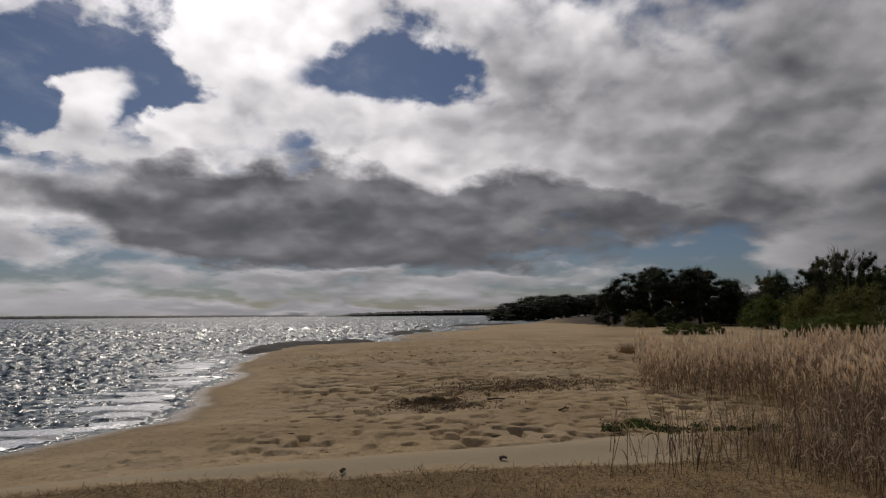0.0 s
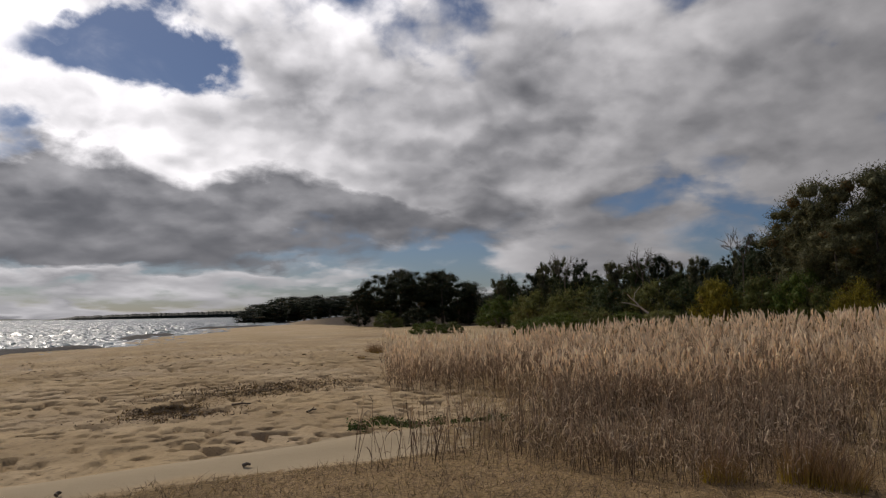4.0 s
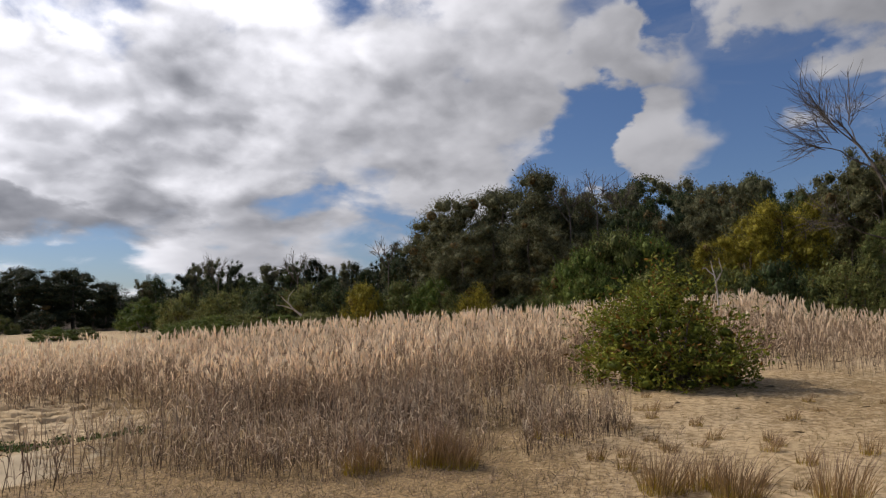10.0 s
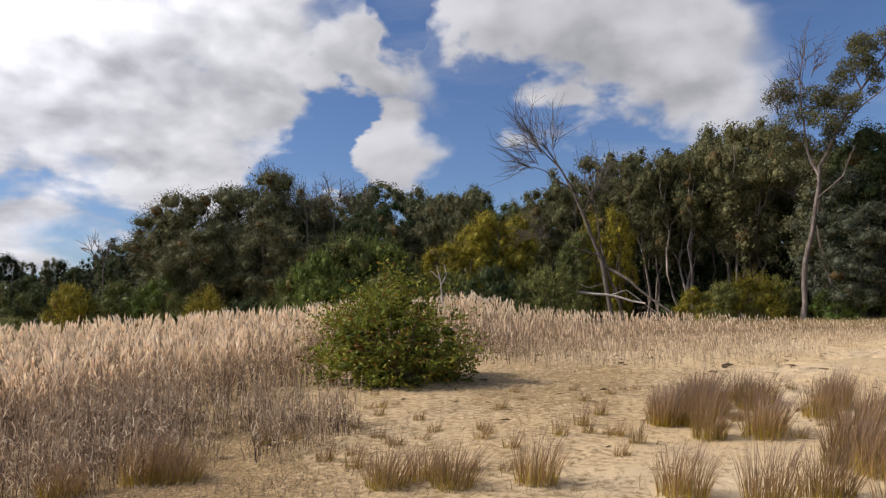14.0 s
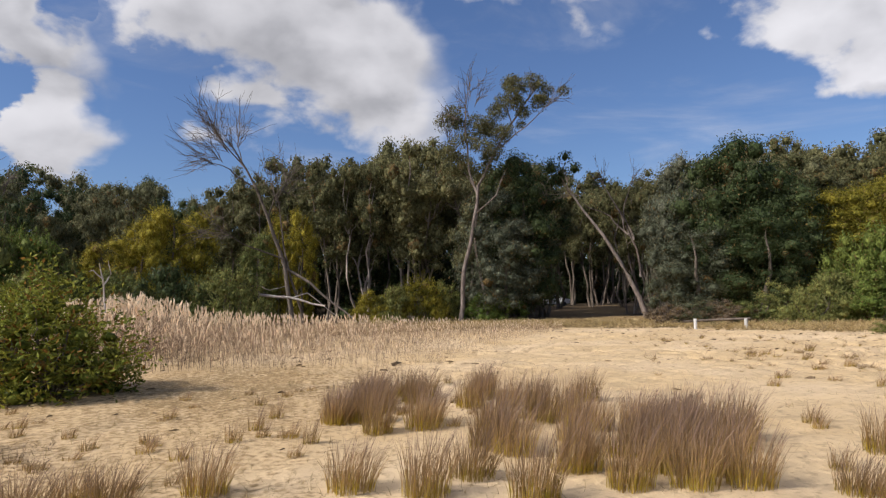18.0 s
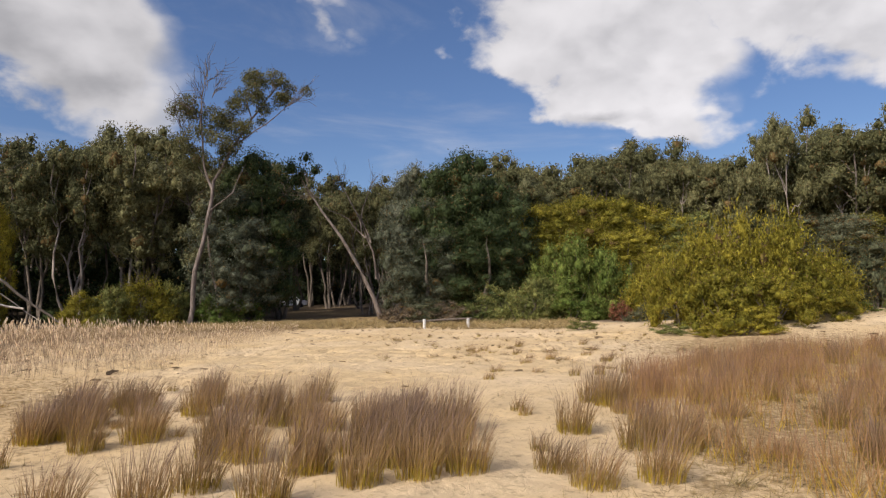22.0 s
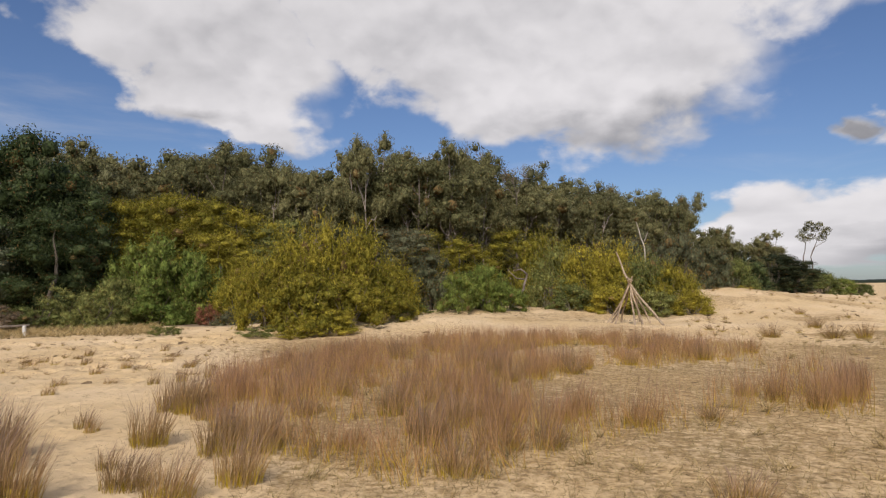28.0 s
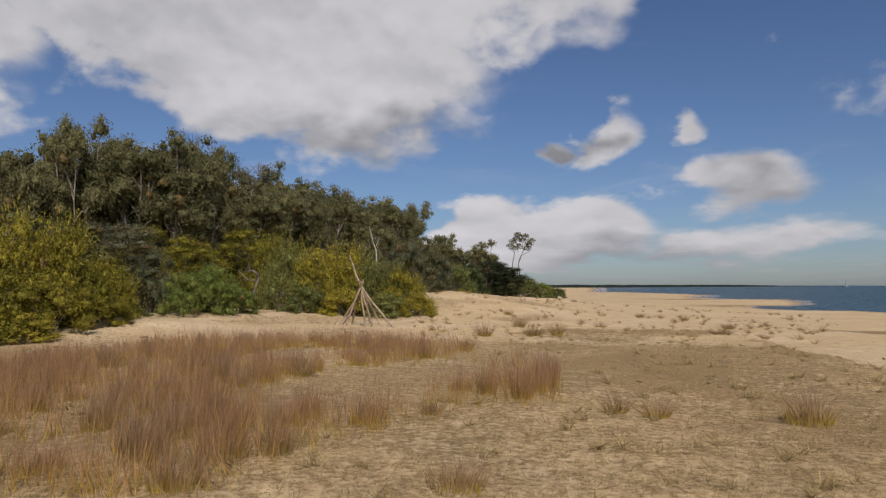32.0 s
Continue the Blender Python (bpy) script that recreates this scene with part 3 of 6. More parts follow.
def bent(rng, a, b, n=6, wobble=0.08):
    """A crooked line from a to b."""
    a, b = np.asarray(a, float), np.asarray(b, float)
    t = np.linspace(0, 1, n)[:, None]
    size = np.linalg.norm(b - a) * wobble
    off = np.cumsum(rng.normal(0, 1, (n, 3)), 0) * size / math.sqrt(n)
    off = off - off[0] - (off[-1] - off[0]) * t
    return a + (b - a) * t + off


def leaves(rng, centres, outward, length, width, droop=0.0, lay=0.0):
    """Pointed leaf quads about centres, pointing outward, or lying along the shell where lay is above 0."""
    n = len(centres)
    if lay > 0:
        face = outward * lay + rng.normal(0, 0.62, (n, 3))
        d = np.cross(face, rng.normal(0, 1, (n, 3)))
        d /= np.linalg.norm(d, axis=1)[:, None] + 1e-9
        d[:, 2] -= droop
        s = np.cross(d, face)
    else:
        d = outward * 0.8 + rng.normal(0, 0.75, (n, 3))
        d[:, 2] -= droop
        s = np.cross(d, rng.normal(0, 1, (n, 3)))
    d /= np.linalg.norm(d, axis=1)[:, None] + 1e-9
    s /= np.linalg.norm(s, axis=1)[:, None] + 1e-9
    l = length * rng.uniform(0.6, 1.35, (n, 1))
    w = width * rng.uniform(0.6, 1.35, (n, 1))
    base = centres - d * l * 0.5
    v = np.stack([base, base + d * l * 0.45 + s * w * 0.5, base + d * l, base + d * l * 0.45 - s * w * 0.5], 1)
    return v.reshape(-1, 3), np.arange(4 * n).reshape(-1, 4)


def clumps(rng, centres, radii, count, length, width, flat=0.75, droop=0.1, lay=0.0):
    """Leafy clumps: leaves gathered near the shell of each lump, thinner below."""
    share = radii ** 1.6 / (radii ** 1.6).sum()
    which = rng.choice(len(centres), count, p=share)
    d = rng.normal(0, 1, (count, 3))
    d /= np.linalg.norm(d, axis=1)[:, None]
    d[:, 2] = d[:, 2] * 0.9 + 0.22
    d /= np.linalg.norm(d, axis=1)[:, None]
    # each lump swells and sinks into smaller tufts
    tufts = 1 + 0.16 * np.sin(d[:, 0] * 5.1 + which * 1.7) * np.sin(d[:, 1] * 5.7 + which) * np.sin(d[:, 2] * 5.3 + which * 2.3)
    r = radii[which] * np.where(rng.random(count) < 0.8, rng.uniform(0.62, 1.15, count), rng.uniform(0.4, 0.8, count)) * tufts
    p = centres[which] + d * r[:, None] * np.array([1, 1, flat])
    return leaves(rng, p, d + np.array([0, 0, 0.2]), length, width, droop, lay)


def cores(rng, centres, radii, share, flat=0.8):
    """The close-grown inside of each leafy lump: a rough, uneven mass of twigs and leaves."""
    rows, sides = 6, 9
    up = np.radians(np.linspace(-80, 84, rows))
    ring = np.arange(sides) * 2 * math.pi / sides
    d = np.stack([np.cos(up)[:, None] * np.cos(ring), np.cos(up)[:, None] * np.sin(ring), np.repeat(np.sin(up)[:, None], sides, 1)], -1).reshape(-1, 3)
    n = len(centres)
    r = (radii * share)[:, None, None] * rng.uniform(0.72, 1.22, (n, rows * sides, 1))
    v = centres[:, None] + d[None] * r * np.array([1, 1, flat])
    i, j = np.meshgrid(np.arange(rows - 1), np.arange(sides), indexing="ij")
    f = np.stack([i * sides + j, i * sides + (j + 1) % sides, (i + 1) * sides + (j + 1) % sides, (i + 1) * sides + j], -1).reshape(-1, 4)
    return v.reshape(-1, 3), (f[None] + (np.arange(n) * rows * sides)[:, None, None]).reshape(-1, 4)


def sprigs(rng, centres, radii, count, length, width, reach=0.3):
    """Leafy shoots that stand out of a bush."""
    which = rng.integers(0, len(centres), count)
    d = rng.normal(0, 1, (count, 3)) * [1, 1, 0.7] + np.array([0, 0, 0.7])
    d /= np.linalg.norm(d, axis=1)[:, None]
    start = centres[which] + d * radii[which][:, None] * 0.6
    t = np.linspace(0.1, 1.0, 7)
    size = reach * rng.uniform(0.5, 1.4, count)
    p = (start[:, None] + d[:, None] * (t[None, :] * size[:, None])[..., None] + rng.normal(0, 0.02, (count, 7, 3))).reshape(-1, 3)
    return leaves(rng, p, np.repeat(d, 7, axis=0), length, width, -0.2)


def part(name, me, parent=None, label=""):
    ob = new(name, me)
    if parent is not None:
        ob.parent = parent
    if label:
        tagged(ob, label)
    return ob


# ---- ground and water ----
rings = np.concatenate([np.geomspace(0.8, 5, 40), np.geomspace(5.05, 9.2, 70), np.geomspace(9.26, 30, 260), np.geomspace(30.4, 60, 50), np.geomspace(61, 4600, 65)])
turns = np.radians(np.concatenate([np.arange(-40, 26, 0.22), np.arange(26, 66, 0.7), np.arange(66, 216, 0.4), np.arange(216, 320, 2.6)]))
GX, GY = (rings[:, None] * np.sin(turns)[None]).ravel(), (rings[:, None] * np.cos(turns)[None]).ravel()
GZ = land(GX, GY)
NR, NT = len(rings), len(turns)
gi, gj = np.meshgrid(np.arange(NR - 1), np.arange(NT), indexing="ij")
quads = np.stack([gi * NT + gj, (gi + 1) * NT + gj, (gi + 1) * NT + (gj + 1) % NT, gi * NT + (gj + 1) % NT], -1).reshape(-1, 4)[:, ::-1]
gv = np.concatenate([np.stack([GX, GY, GZ], 1), [[0, 0, ground_z(0.01, 0.01)]] * NT])
quads = np.concatenate([quads, np.stack([NR * NT + np.arange(NT), np.arange(NT), (np.arange(NT) + 1) % NT, NR * NT + (np.arange(NT) + 1) % NT], 1)[:, ::-1]])
gm = mesh_from("ground", gv, quads, [GROUND], smooth=True)
beach_az, beach_d = polar(GX, GY)
# random darker, greyer patches on the beach, joined to the wet strip's mask
beach = (1 - step(beach_az, 14, 24)) * step(beach_az, -60, -30) * step(beach_d, 10, 13) * (1 - step(beach_d, 60, 90))
wet_and_grey = np.maximum(beach * 0.3 * step(rough(GX * 0.5, GY * 0.5, 55), 0.25, 0.6), 1 - step(shore_gap(GX, GY), 0.4 + np.hypot(GX, GY) * 0.012, 1.8 + np.hypot(GX, GY) * 0.02))
for key, values in (("cover", cover_of(GX, GY)), ("wet_grey", wet_and_grey), ("smooth", tongue(GX, GY)), ("wood", wood_of(GX, GY))):
    gm.attributes.new(key, "FLOAT", "POINT").data.foreach_set("value", np.concatenate([values, np.zeros(NT)]).astype(np.float32))
ground = tagged(new("ground", gm), "pale trampled beach sand with dry grass and litter", "ground", kind="structure")

wr = np.concatenate([np.geomspace(8, 400, 560), np.geomspace(403, 4700, 110)])
wt = np.radians(np.concatenate([np.arange(-38, 12, 0.16), np.arange(12, 322, 3.1)]))
WX, WY = (wr[:, None] * np.sin(wt)).ravel(), (wr[:, None] * np.cos(wt)).ravel()
waz, wd = polar(WX, WY)
# wind waves, longer far out, dying away at the shore
q1, q2 = np.radians(waz) / 0.022, np.log(wd) / 0.021
crest = 1 - np.abs(2 * rough(q1 + 3.1, q2, 101, 2) - 1)
wave = crest ** 1.6 - 0.55 + 0.85 * (rough(q1 * 2.7, q2 * 2.3, 107, 2) - 0.5)
size = np.minimum(wd * 0.0058, 0.7) * step(waz, -38, -36) * (1 - step(waz, 8, 11)) * (0.5 + 0.5 * step(-shore_gap(WX, WY), 0.2, 5.0))
wv = np.stack([WX, WY, SEA + wave * size], 1)
nt = len(wt)
wi, wj = np.meshgrid(np.arange(len(wr) - 1), np.arange(nt), indexing="ij")
wq = np.stack([wi * nt + wj, wi * nt + (wj + 1) % nt, (wi + 1) * nt + (wj + 1) % nt, (wi + 1) * nt + wj], -1).reshape(-1, 4)
water = tagged(new("water", mesh_from("water", wv, wq[:, ::-1], [WATER], smooth=True)), "choppy sea water glittering under the sun", "sea", kind="structure")

# ---- trees and shrubs ----
TEMPLATES = {}


def crown_shape(rng, kind):
    """Lump centres and sizes of a crown on a plant 10 m high (trees) or 2.5 m high (shrubs), and its stems."""
    stems = []
    if kind in ("gum", "wood", "airy"):
        n_stem = {"gum": 3, "wood": 4, "airy": 3}[kind]
        cs, rs = [], []
        for s in range(n_stem):
            a = 2 * math.pi * (s + rng.uniform(-0.3, 0.3)) / n_stem
            lean = rng.uniform(0.5, 1.6)
            foot = np.array([math.cos(a), math.sin(a), 0]) * rng.uniform(0.05, 0.9 if kind == "wood" else 0.3)
            head = foot + np.array([math.cos(a) * lean, math.sin(a) * lean, rng.uniform(6.6, 8.6)])
            line = bent(rng, foot, head, 8, 0.09)
            stems.append((line, np.linspace(0.15 if kind != "wood" else 0.10, 0.035, 8)))
            for q in range(5):
                t0 = rng.uniform(0.45, 0.9)
                st = line[int(t0 * 7)]
                b = rng.uniform(0, 2 * math.pi)
                out = rng.uniform(0.5, 1.6)
                tip = st + np.array([math.cos(b) * out, math.sin(b) * out, rng.uniform(0.7, 1.9)])
                tip[2] = min(tip[2], 8.7)
                stems.append((bent(rng, st, tip, 6, 0.16), np.linspace(0.05, 0.015, 6)))
                big = rng.uniform(0.6, 1.1)
                cs.append(tip + [0, 0, 0.1]), rs.append(big)
                for e in range(3):
                    cs.append(tip + rng.normal(0, 0.55, 3) * [1, 1, 0.7]), rs.append(big * rng.uniform(0.4, 0.75))
            for e in range(5):
                cs.append(head + rng.normal(0, 0.5, 3) * [1, 1, 0.5]), rs.append(rng.uniform(0.4, 0.75))
        for q in range({"gum": 14, "wood": 8, "airy": 1}[kind]):
            a, h = rng.uniform(0, 2 * math.pi), rng.uniform(2.8 if kind == "gum" else 3.4, 8.0)
            r = rng.uniform(0.6, 2.0) * (1.0 - 0.3 * abs(h - 6) / 4)
            cs.append(np.array([math.cos(a) * r, math.sin(a) * r, h])), rs.append(rng.uniform(0.5, 1.0))
        return np.array(cs), np.array(rs), stems
    if kind in ("full", "mound"):
        stems.append((bent(rng, (0, 0, 0), (0.3, 0.2, 8), 7, 0.05), np.linspace(0.22, 0.04, 7)))
        cs, rs = [], []
        for q in range(64 if kind == "full" else 84):
            h = rng.uniform(0.5, 8.9)
            lim = 2.7 * math.sqrt(max(0.04, 1 - ((h - 4.2) / 5.3) ** 2))
            a, r = rng.uniform(0, 2 * math.pi), lim * rng.uniform(0.5, 1.0)
            cs.append((math.cos(a) * r, math.sin(a) * r, h)), rs.append(rng.uniform(0.45, 1.15) if kind == "full" else rng.uniform(0.4, 0.95))
        return np.array(cs), np.array(rs), stems
    # shrubs: leafy to the ground, many short stems
    cs, rs = [], []
    tall = 2.5
    for q in range({"dome": 60, "spiky": 60, "loose": 44}[kind]):
        a, t0 = rng.uniform(0, 2 * math.pi), rng.random()
        el = math.asin(t0)
        r = rng.uniform(0.7, 1.0) if kind != "loose" else rng.uniform(0.45, 1.1)
        cs.append((math.cos(a) * math.cos(el) * 1.75 * r, math.sin(a) * math.cos(el) * 1.75 * r, 0.12 + (tall - 0.45) * t0 * r))
        rs.append(rng.uniform(0.24, 0.5) if kind == "dome" else rng.uniform(0.2, 0.42))
    for q in range(7):
        a = rng.uniform(0, 2 * math.pi)
        stems.append((bent(rng, (math.cos(a) * 0.15, math.sin(a) * 0.15, 0), (math.cos(a) * 0.9, math.sin(a) * 0.9, rng.uniform(1.0, 1.9)), 5, 0.1), np.linspace(0.04, 0.01, 5)))
    return np.array(cs), np.array(rs), stems


COUNT = {"gum": (15000, 0.185, 0.078), "wood": (13000, 0.18, 0.072), "airy": (3600, 0.18, 0.07), "full": (16000, 0.17, 0.074), "mound": (15000, 0.16, 0.066), "dome": (8600, 0.095, 0.045), "spiky": (5200, 0.12, 0.042), "loose": (5600, 0.11, 0.036)}


def template(kind, variant, leaf, bark, thin=False):
    key = (kind, variant, leaf, bark.name, thin)
    if key not in TEMPLATES:
        base = (kind, variant, thin)
        if base not in TEMPLATES:
            rng = np.random.default_rng(sum(map(ord, kind)) * 10 + variant)
            cs, rs, stems = crown_shape(rng, kind)
            n, l, w = COUNT[kind]
            if thin:
                n, l, w = int(n * 0.4), l * 1.35, w * 1.5
            tree = kind in ("gum", "wood", "airy", "full", "mound")
            shoots = {"mound": (420, 0.8), "spiky": (820, 0.62)}.get(kind, (260, 0.28))
            extra = None if kind in ("gum", "wood", "airy", "full") or thin else sprigs(rng, cs, rs, shoots[0], l, w, shoots[1])
            body = clumps(rng, cs, rs, n, l, w, 0.8, 0.25 if kind in ("gum", "wood", "airy") else -0.1, 0.0 if kind == "loose" else 0.55 if kind == "spiky" else 1.0)
            if extra is not None:
                body = (np.concatenate([body[0], extra[0]]), np.concatenate([body[1], extra[1] + len(body[0])]))
            if kind != "airy":
                inner = cores(rng, cs, rs, 0.46 if tree else 0.5)
                body = (np.concatenate([body[0], inner[0]]), np.concatenate([body[1], inner[1] + len(body[0])]))
            TEMPLATES[base] = (tubes(stems, 6 if tree else 4), body)
        st, cr = TEMPLATES[base]
        TEMPLATES[key] = (mesh_from("trunk", *st, [bark], smooth=True), mesh_from("crown", cr[0], cr[1], [LEAF[leaf]], smooth=True))
    return TEMPLATES[key]


def plant(name, label, kind, variant, leaf, az, d, tall, wide, turn=0.0, bark=None, category="tree", group="", thin=False):
    """A tree or shrub at a bearing and distance, with its height and its width in metres."""
    x, y = around(az, d)
    root = tagged(new(name), label, category, group)
    trunk, crown = template(kind, variant, leaf, bark or BARK, thin or d > 150 or name == "understorey_shrub")
    part("trunk" if category == "tree" else "woody_base", trunk, root)
    part("crown" if category == "tree" else "foliage", crown, root)
    h0, w0 = (9.6, 5.6) if kind in ("gum", "wood", "airy", "full", "mound") else (2.35, 4.0)
    h0 = 9.15 if kind in ("gum", "wood", "full", "mound") else h0
    s, q = tall / h0, wide / w0 * float(reach(az, d)) / d
    root.matrix_world = Matrix.Translation((x, y, ground_z(x, y) - 0.05)) @ Matrix.Rotation(radians(turn), 4, "Z") @ Matrix.Diagonal((q, q, s, 1))
    return root


# skyline of the wood by bearing, degrees above the level
TOP_AZ = [8, 12, 14, 15, 21, 23, 26, 29.4, 34.6, 37.5, 41.7, 45.4, 47.7, 60, 62.7, 68, 74.4, 77, 80, 84.4, 89.6, 93.6, 97.9, 103, 108, 112, 117, 122, 126.7, 129.4, 132.6, 134.9, 138.2, 140.6, 144, 146.2, 148.3, 151, 155.8, 157, 160, 164.4, 169.6, 173.2, 174.2, 178, 179.4, 181]
TOP_EL = [1.4, 1.6, 2.0, 3.6, 3.5, 2.7, 3.0, 4.6, 4.2, 4.6, 3.9, 5.2, 6.0, 8.6, 9.2, 9.8, 9.8, 8.5, 9.7, 11.6, 12.5, 13.4, 12.7, 10.6, 10.0, 9.0, 10.0, 10.7, 10.8, 10.0, 11.4, 10.3, 11.2, 10.6, 10.1, 12.1, 10.3, 11.6, 10.7, 9.2, 9.0, 8.4, 7.4, 6.3, 4.4, 3.7, 2.2, 0.4]


def skyline_height(az, d):
    x, y = around(az, d)
    return lift(az, float(np.interp(az, TOP_AZ, TOP_EL)), d) + EYE - ground_z(x, y)


rnd = random.Random(4)
for row, (back_by, keep, share) in enumerate(((0, 3.4, (0.82, 1.0)), (7, 3.8, (0.92, 1.04)), (16, 5.0, (0.94, 1.04)), (30, 8.0, (0.9, 1.0)))):
    az = 14.5
    while az < 179.5:
        d = float(np.interp(az, WOOD_AZ, WOOD_D)) + back_by + rnd.uniform(-1.5, 2.5)
        az += math.degrees(keep * rnd.uniform(0.75, 1.25) * (1.5 if d > 95 else 1.0) / d)
        if 105.2 < az < 112.8 and row < 3:
            continue
        tall = skyline_height(az, d) * rnd.uniform(*share)
        pick = rnd.random()
        if az < 48:
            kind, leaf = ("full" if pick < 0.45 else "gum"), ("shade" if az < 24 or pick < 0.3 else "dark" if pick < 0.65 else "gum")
            name, label = "coastal_tree", "dark rounded coastal tree behind the reed bed"
        elif az < 78:
            kind, leaf = ("gum" if pick < 0.65 else "full"), ("gum" if pick < 0.5 else "dark")
            name, label = "gum_tree", "dense olive gum tree at the wood's edge"
        else:
            kind, leaf = ("wood" if pick < 0.7 else "gum"), ("melaleuca" if pick < 0.8 else "gum")
            name, label = "paperbark_tree", "tall paperbark with bare grey stems and olive crown"
        wide = min(max(3.2, tall * rnd.uniform(0.38, 0.55)), 7.5)
        plant(name, label, kind, rnd.randrange(3), leaf, az, d, max(tall, 2.0), wide, rnd.uniform(0, 360), bark=SKIN if az > 84 and row < 2 and pick < 0.15 else BARK, group="wood behind the beach", thin=row > 1)


def spot(az, el, d):
    """A place at a bearing, an angle above the level and a distance from the stand."""
    x, y = around(az, d)
    return x, y, EYE + lift(az, el, d)


def bush(name, label, kind, variant, leaf, az, d, el, wide, category="shrub", group="", turn=None):
    """A plant whose top stands at an angle above the level."""
    x, y = around(az, d)
    tall = max(0.4, lift(az, el, d) + EYE - ground_z(x, y))
    if kind in ("dome", "spiky") and tall > 4.2 and tall > 1.2 * wide:
        kind = "mound"
    return plant(name, label, kind, variant, leaf, az, d, tall, wide, az * 37 % 360 if turn is None else turn, category=category, group=group)


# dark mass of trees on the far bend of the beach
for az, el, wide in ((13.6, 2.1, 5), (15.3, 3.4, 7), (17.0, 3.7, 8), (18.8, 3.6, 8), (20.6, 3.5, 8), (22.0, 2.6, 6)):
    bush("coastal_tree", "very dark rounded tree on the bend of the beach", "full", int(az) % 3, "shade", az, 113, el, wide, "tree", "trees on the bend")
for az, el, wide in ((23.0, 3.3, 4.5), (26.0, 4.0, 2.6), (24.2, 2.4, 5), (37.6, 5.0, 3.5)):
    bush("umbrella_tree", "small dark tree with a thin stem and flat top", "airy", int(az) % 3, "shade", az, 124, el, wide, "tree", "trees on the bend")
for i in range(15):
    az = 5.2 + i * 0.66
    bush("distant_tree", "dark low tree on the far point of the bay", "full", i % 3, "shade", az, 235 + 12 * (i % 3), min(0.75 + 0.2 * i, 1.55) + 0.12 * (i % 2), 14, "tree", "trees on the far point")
# shrubs behind the reed bed
for az, d, el, wide, leaf, kind in (
        (16.0, 100, 0.4, 5, "olive", "dome"), (18.4, 104, 0.7, 6, "shade", "dome"), (19.3, 66, -0.45, 4.2, "green", "dome"), (21.2, 68, -0.5, 3.4, "olive", "dome"),
        (25.4, 92, 1.6, 7.5, "green", "dome"), (28.2, 88, 2.1, 7, "olive", "dome"), (31.4, 84, 2.2, 8, "olive", "spiky"), (34.5, 80, 2.6, 8, "dark", "dome"), (37.5, 78, 2.7, 8, "olive", "dome"), (40.4, 76, 2.6, 7, "dark", "dome"),
        (28.0, 60, -0.2, 4.5, "green", "dome"), (30.2, 58, 0.3, 5, "green", "dome"), (32.8, 60, 0.35, 5, "olive", "spiky"), (35.4, 60, 0.2, 5, "green", "dome"), (38.4, 60, 0.3, 5, "olive", "dome"),
        (42.4, 66, 2.7, 5, "wattle", "dome"), (45.8, 64, 2.7, 7, "olive", "dome"), (48.4, 62, 3.1, 6, "green", "dome"), (51.8, 50, 1.6, 3.6, "wattle", "spiky"), (49.6, 56, 1.7, 4, "olive", "dome"), (55.2, 50, 1.2, 5, "dark", "dome")):
    bush("coast_shrub", {"green": "fresh green rounded shrub beyond the reeds", "olive": "olive green shrub beyond the reeds", "shade": "very dark shrub near the far bend", "dark": "dark green shrub beyond the reeds", "wattle": "bright yellow green shrub beyond the reeds"}[leaf],
         kind, int(az) % 3, leaf, az, d, el, wide, group="shrubs beyond the reeds")
# the broad gum beside the reed bed
for az, d, el, wide, kind in ((48.6, 68, 7.6, 7, "full"), (49.8, 66, 9.1, 7, "full"), (52.2, 67, 9.7, 7.5, "full"), (54.2, 66, 10.2, 7, "full"), (56.4, 65, 11.0, 7, "full"), (57.8, 66, 11.3, 6, "full"), (59.3, 66, 9.6, 5.5, "gum"),
                              (51.0, 62, 6.4, 6, "full"), (53.4, 61, 6.8, 6, "full"), (56.0, 60, 7.2, 6, "full"), (58.4, 60, 6.6, 6, "full")):
    bush("gum_tree", "broad olive gum tree towering over the reeds", "mound" if kind == "full" else kind, int(az) % 3, "gum", az, d, el, wide, "tree", "broad gums")
for az, d, el, wide, leaf in ((58.6, 46, 3.4, 5, "olive"), (60.6, 45, 5.2, 5.5, "green"), (62.8, 46, 6.6, 6.5, "olive"), (65.6, 46, 6.2, 6, "green"), (67.8, 45, 4.4, 4.5, "olive"), (61.5, 42, 2.6, 5, "green"), (66, 42, 3.0, 5, "olive")):
    bush("green_shrub", "tall leafy green shrub behind the reeds", "dome", int(az) % 3, leaf, az, d, el, wide, group="tall green shrubs")
# round bush standing in front of the reeds
rng = np.random.default_rng(77)
bx, by = around(66.8, 15.3)
round_bush = tagged(new("bronze_bush"), "rounded green and bronze bush before the reeds", "shrub")
cs, rs, st = [], [], []
for q in range(120):
    a, up = rng.uniform(0, 2 * math.pi), rng.random() ** 1.15
    out = (1 - up ** 4 * 0.5) * rng.uniform(0.35, 1.0)
    lump = np.array([math.cos(a) * out * 1.5, math.sin(a) * out * 1.3, 0.1 + up * (1.8 + 0.3 * math.sin(a * 2 + 1.0))])
    cs.append(lump), rs.append(rng.uniform(0.16, 0.34))
    st.append((bent(rng, (math.cos(a) * 0.25, math.sin(a) * 0.25, 0), lump * 0.96, 6, 0.1), np.linspace(0.022, 0.006, 6)))
cs, rs = np.array(cs), np.array(rs)
leafy = [clumps(rng, cs, rs, 6000, 0.10, 0.042, 0.9, -0.3, 0.0), sprigs(rng, cs, rs, 1100, 0.10, 0.04, 0.5)]
part("woody_base", mesh_from("woody_base", *tubes(st, 4), [BARK], smooth=True), round_bush)
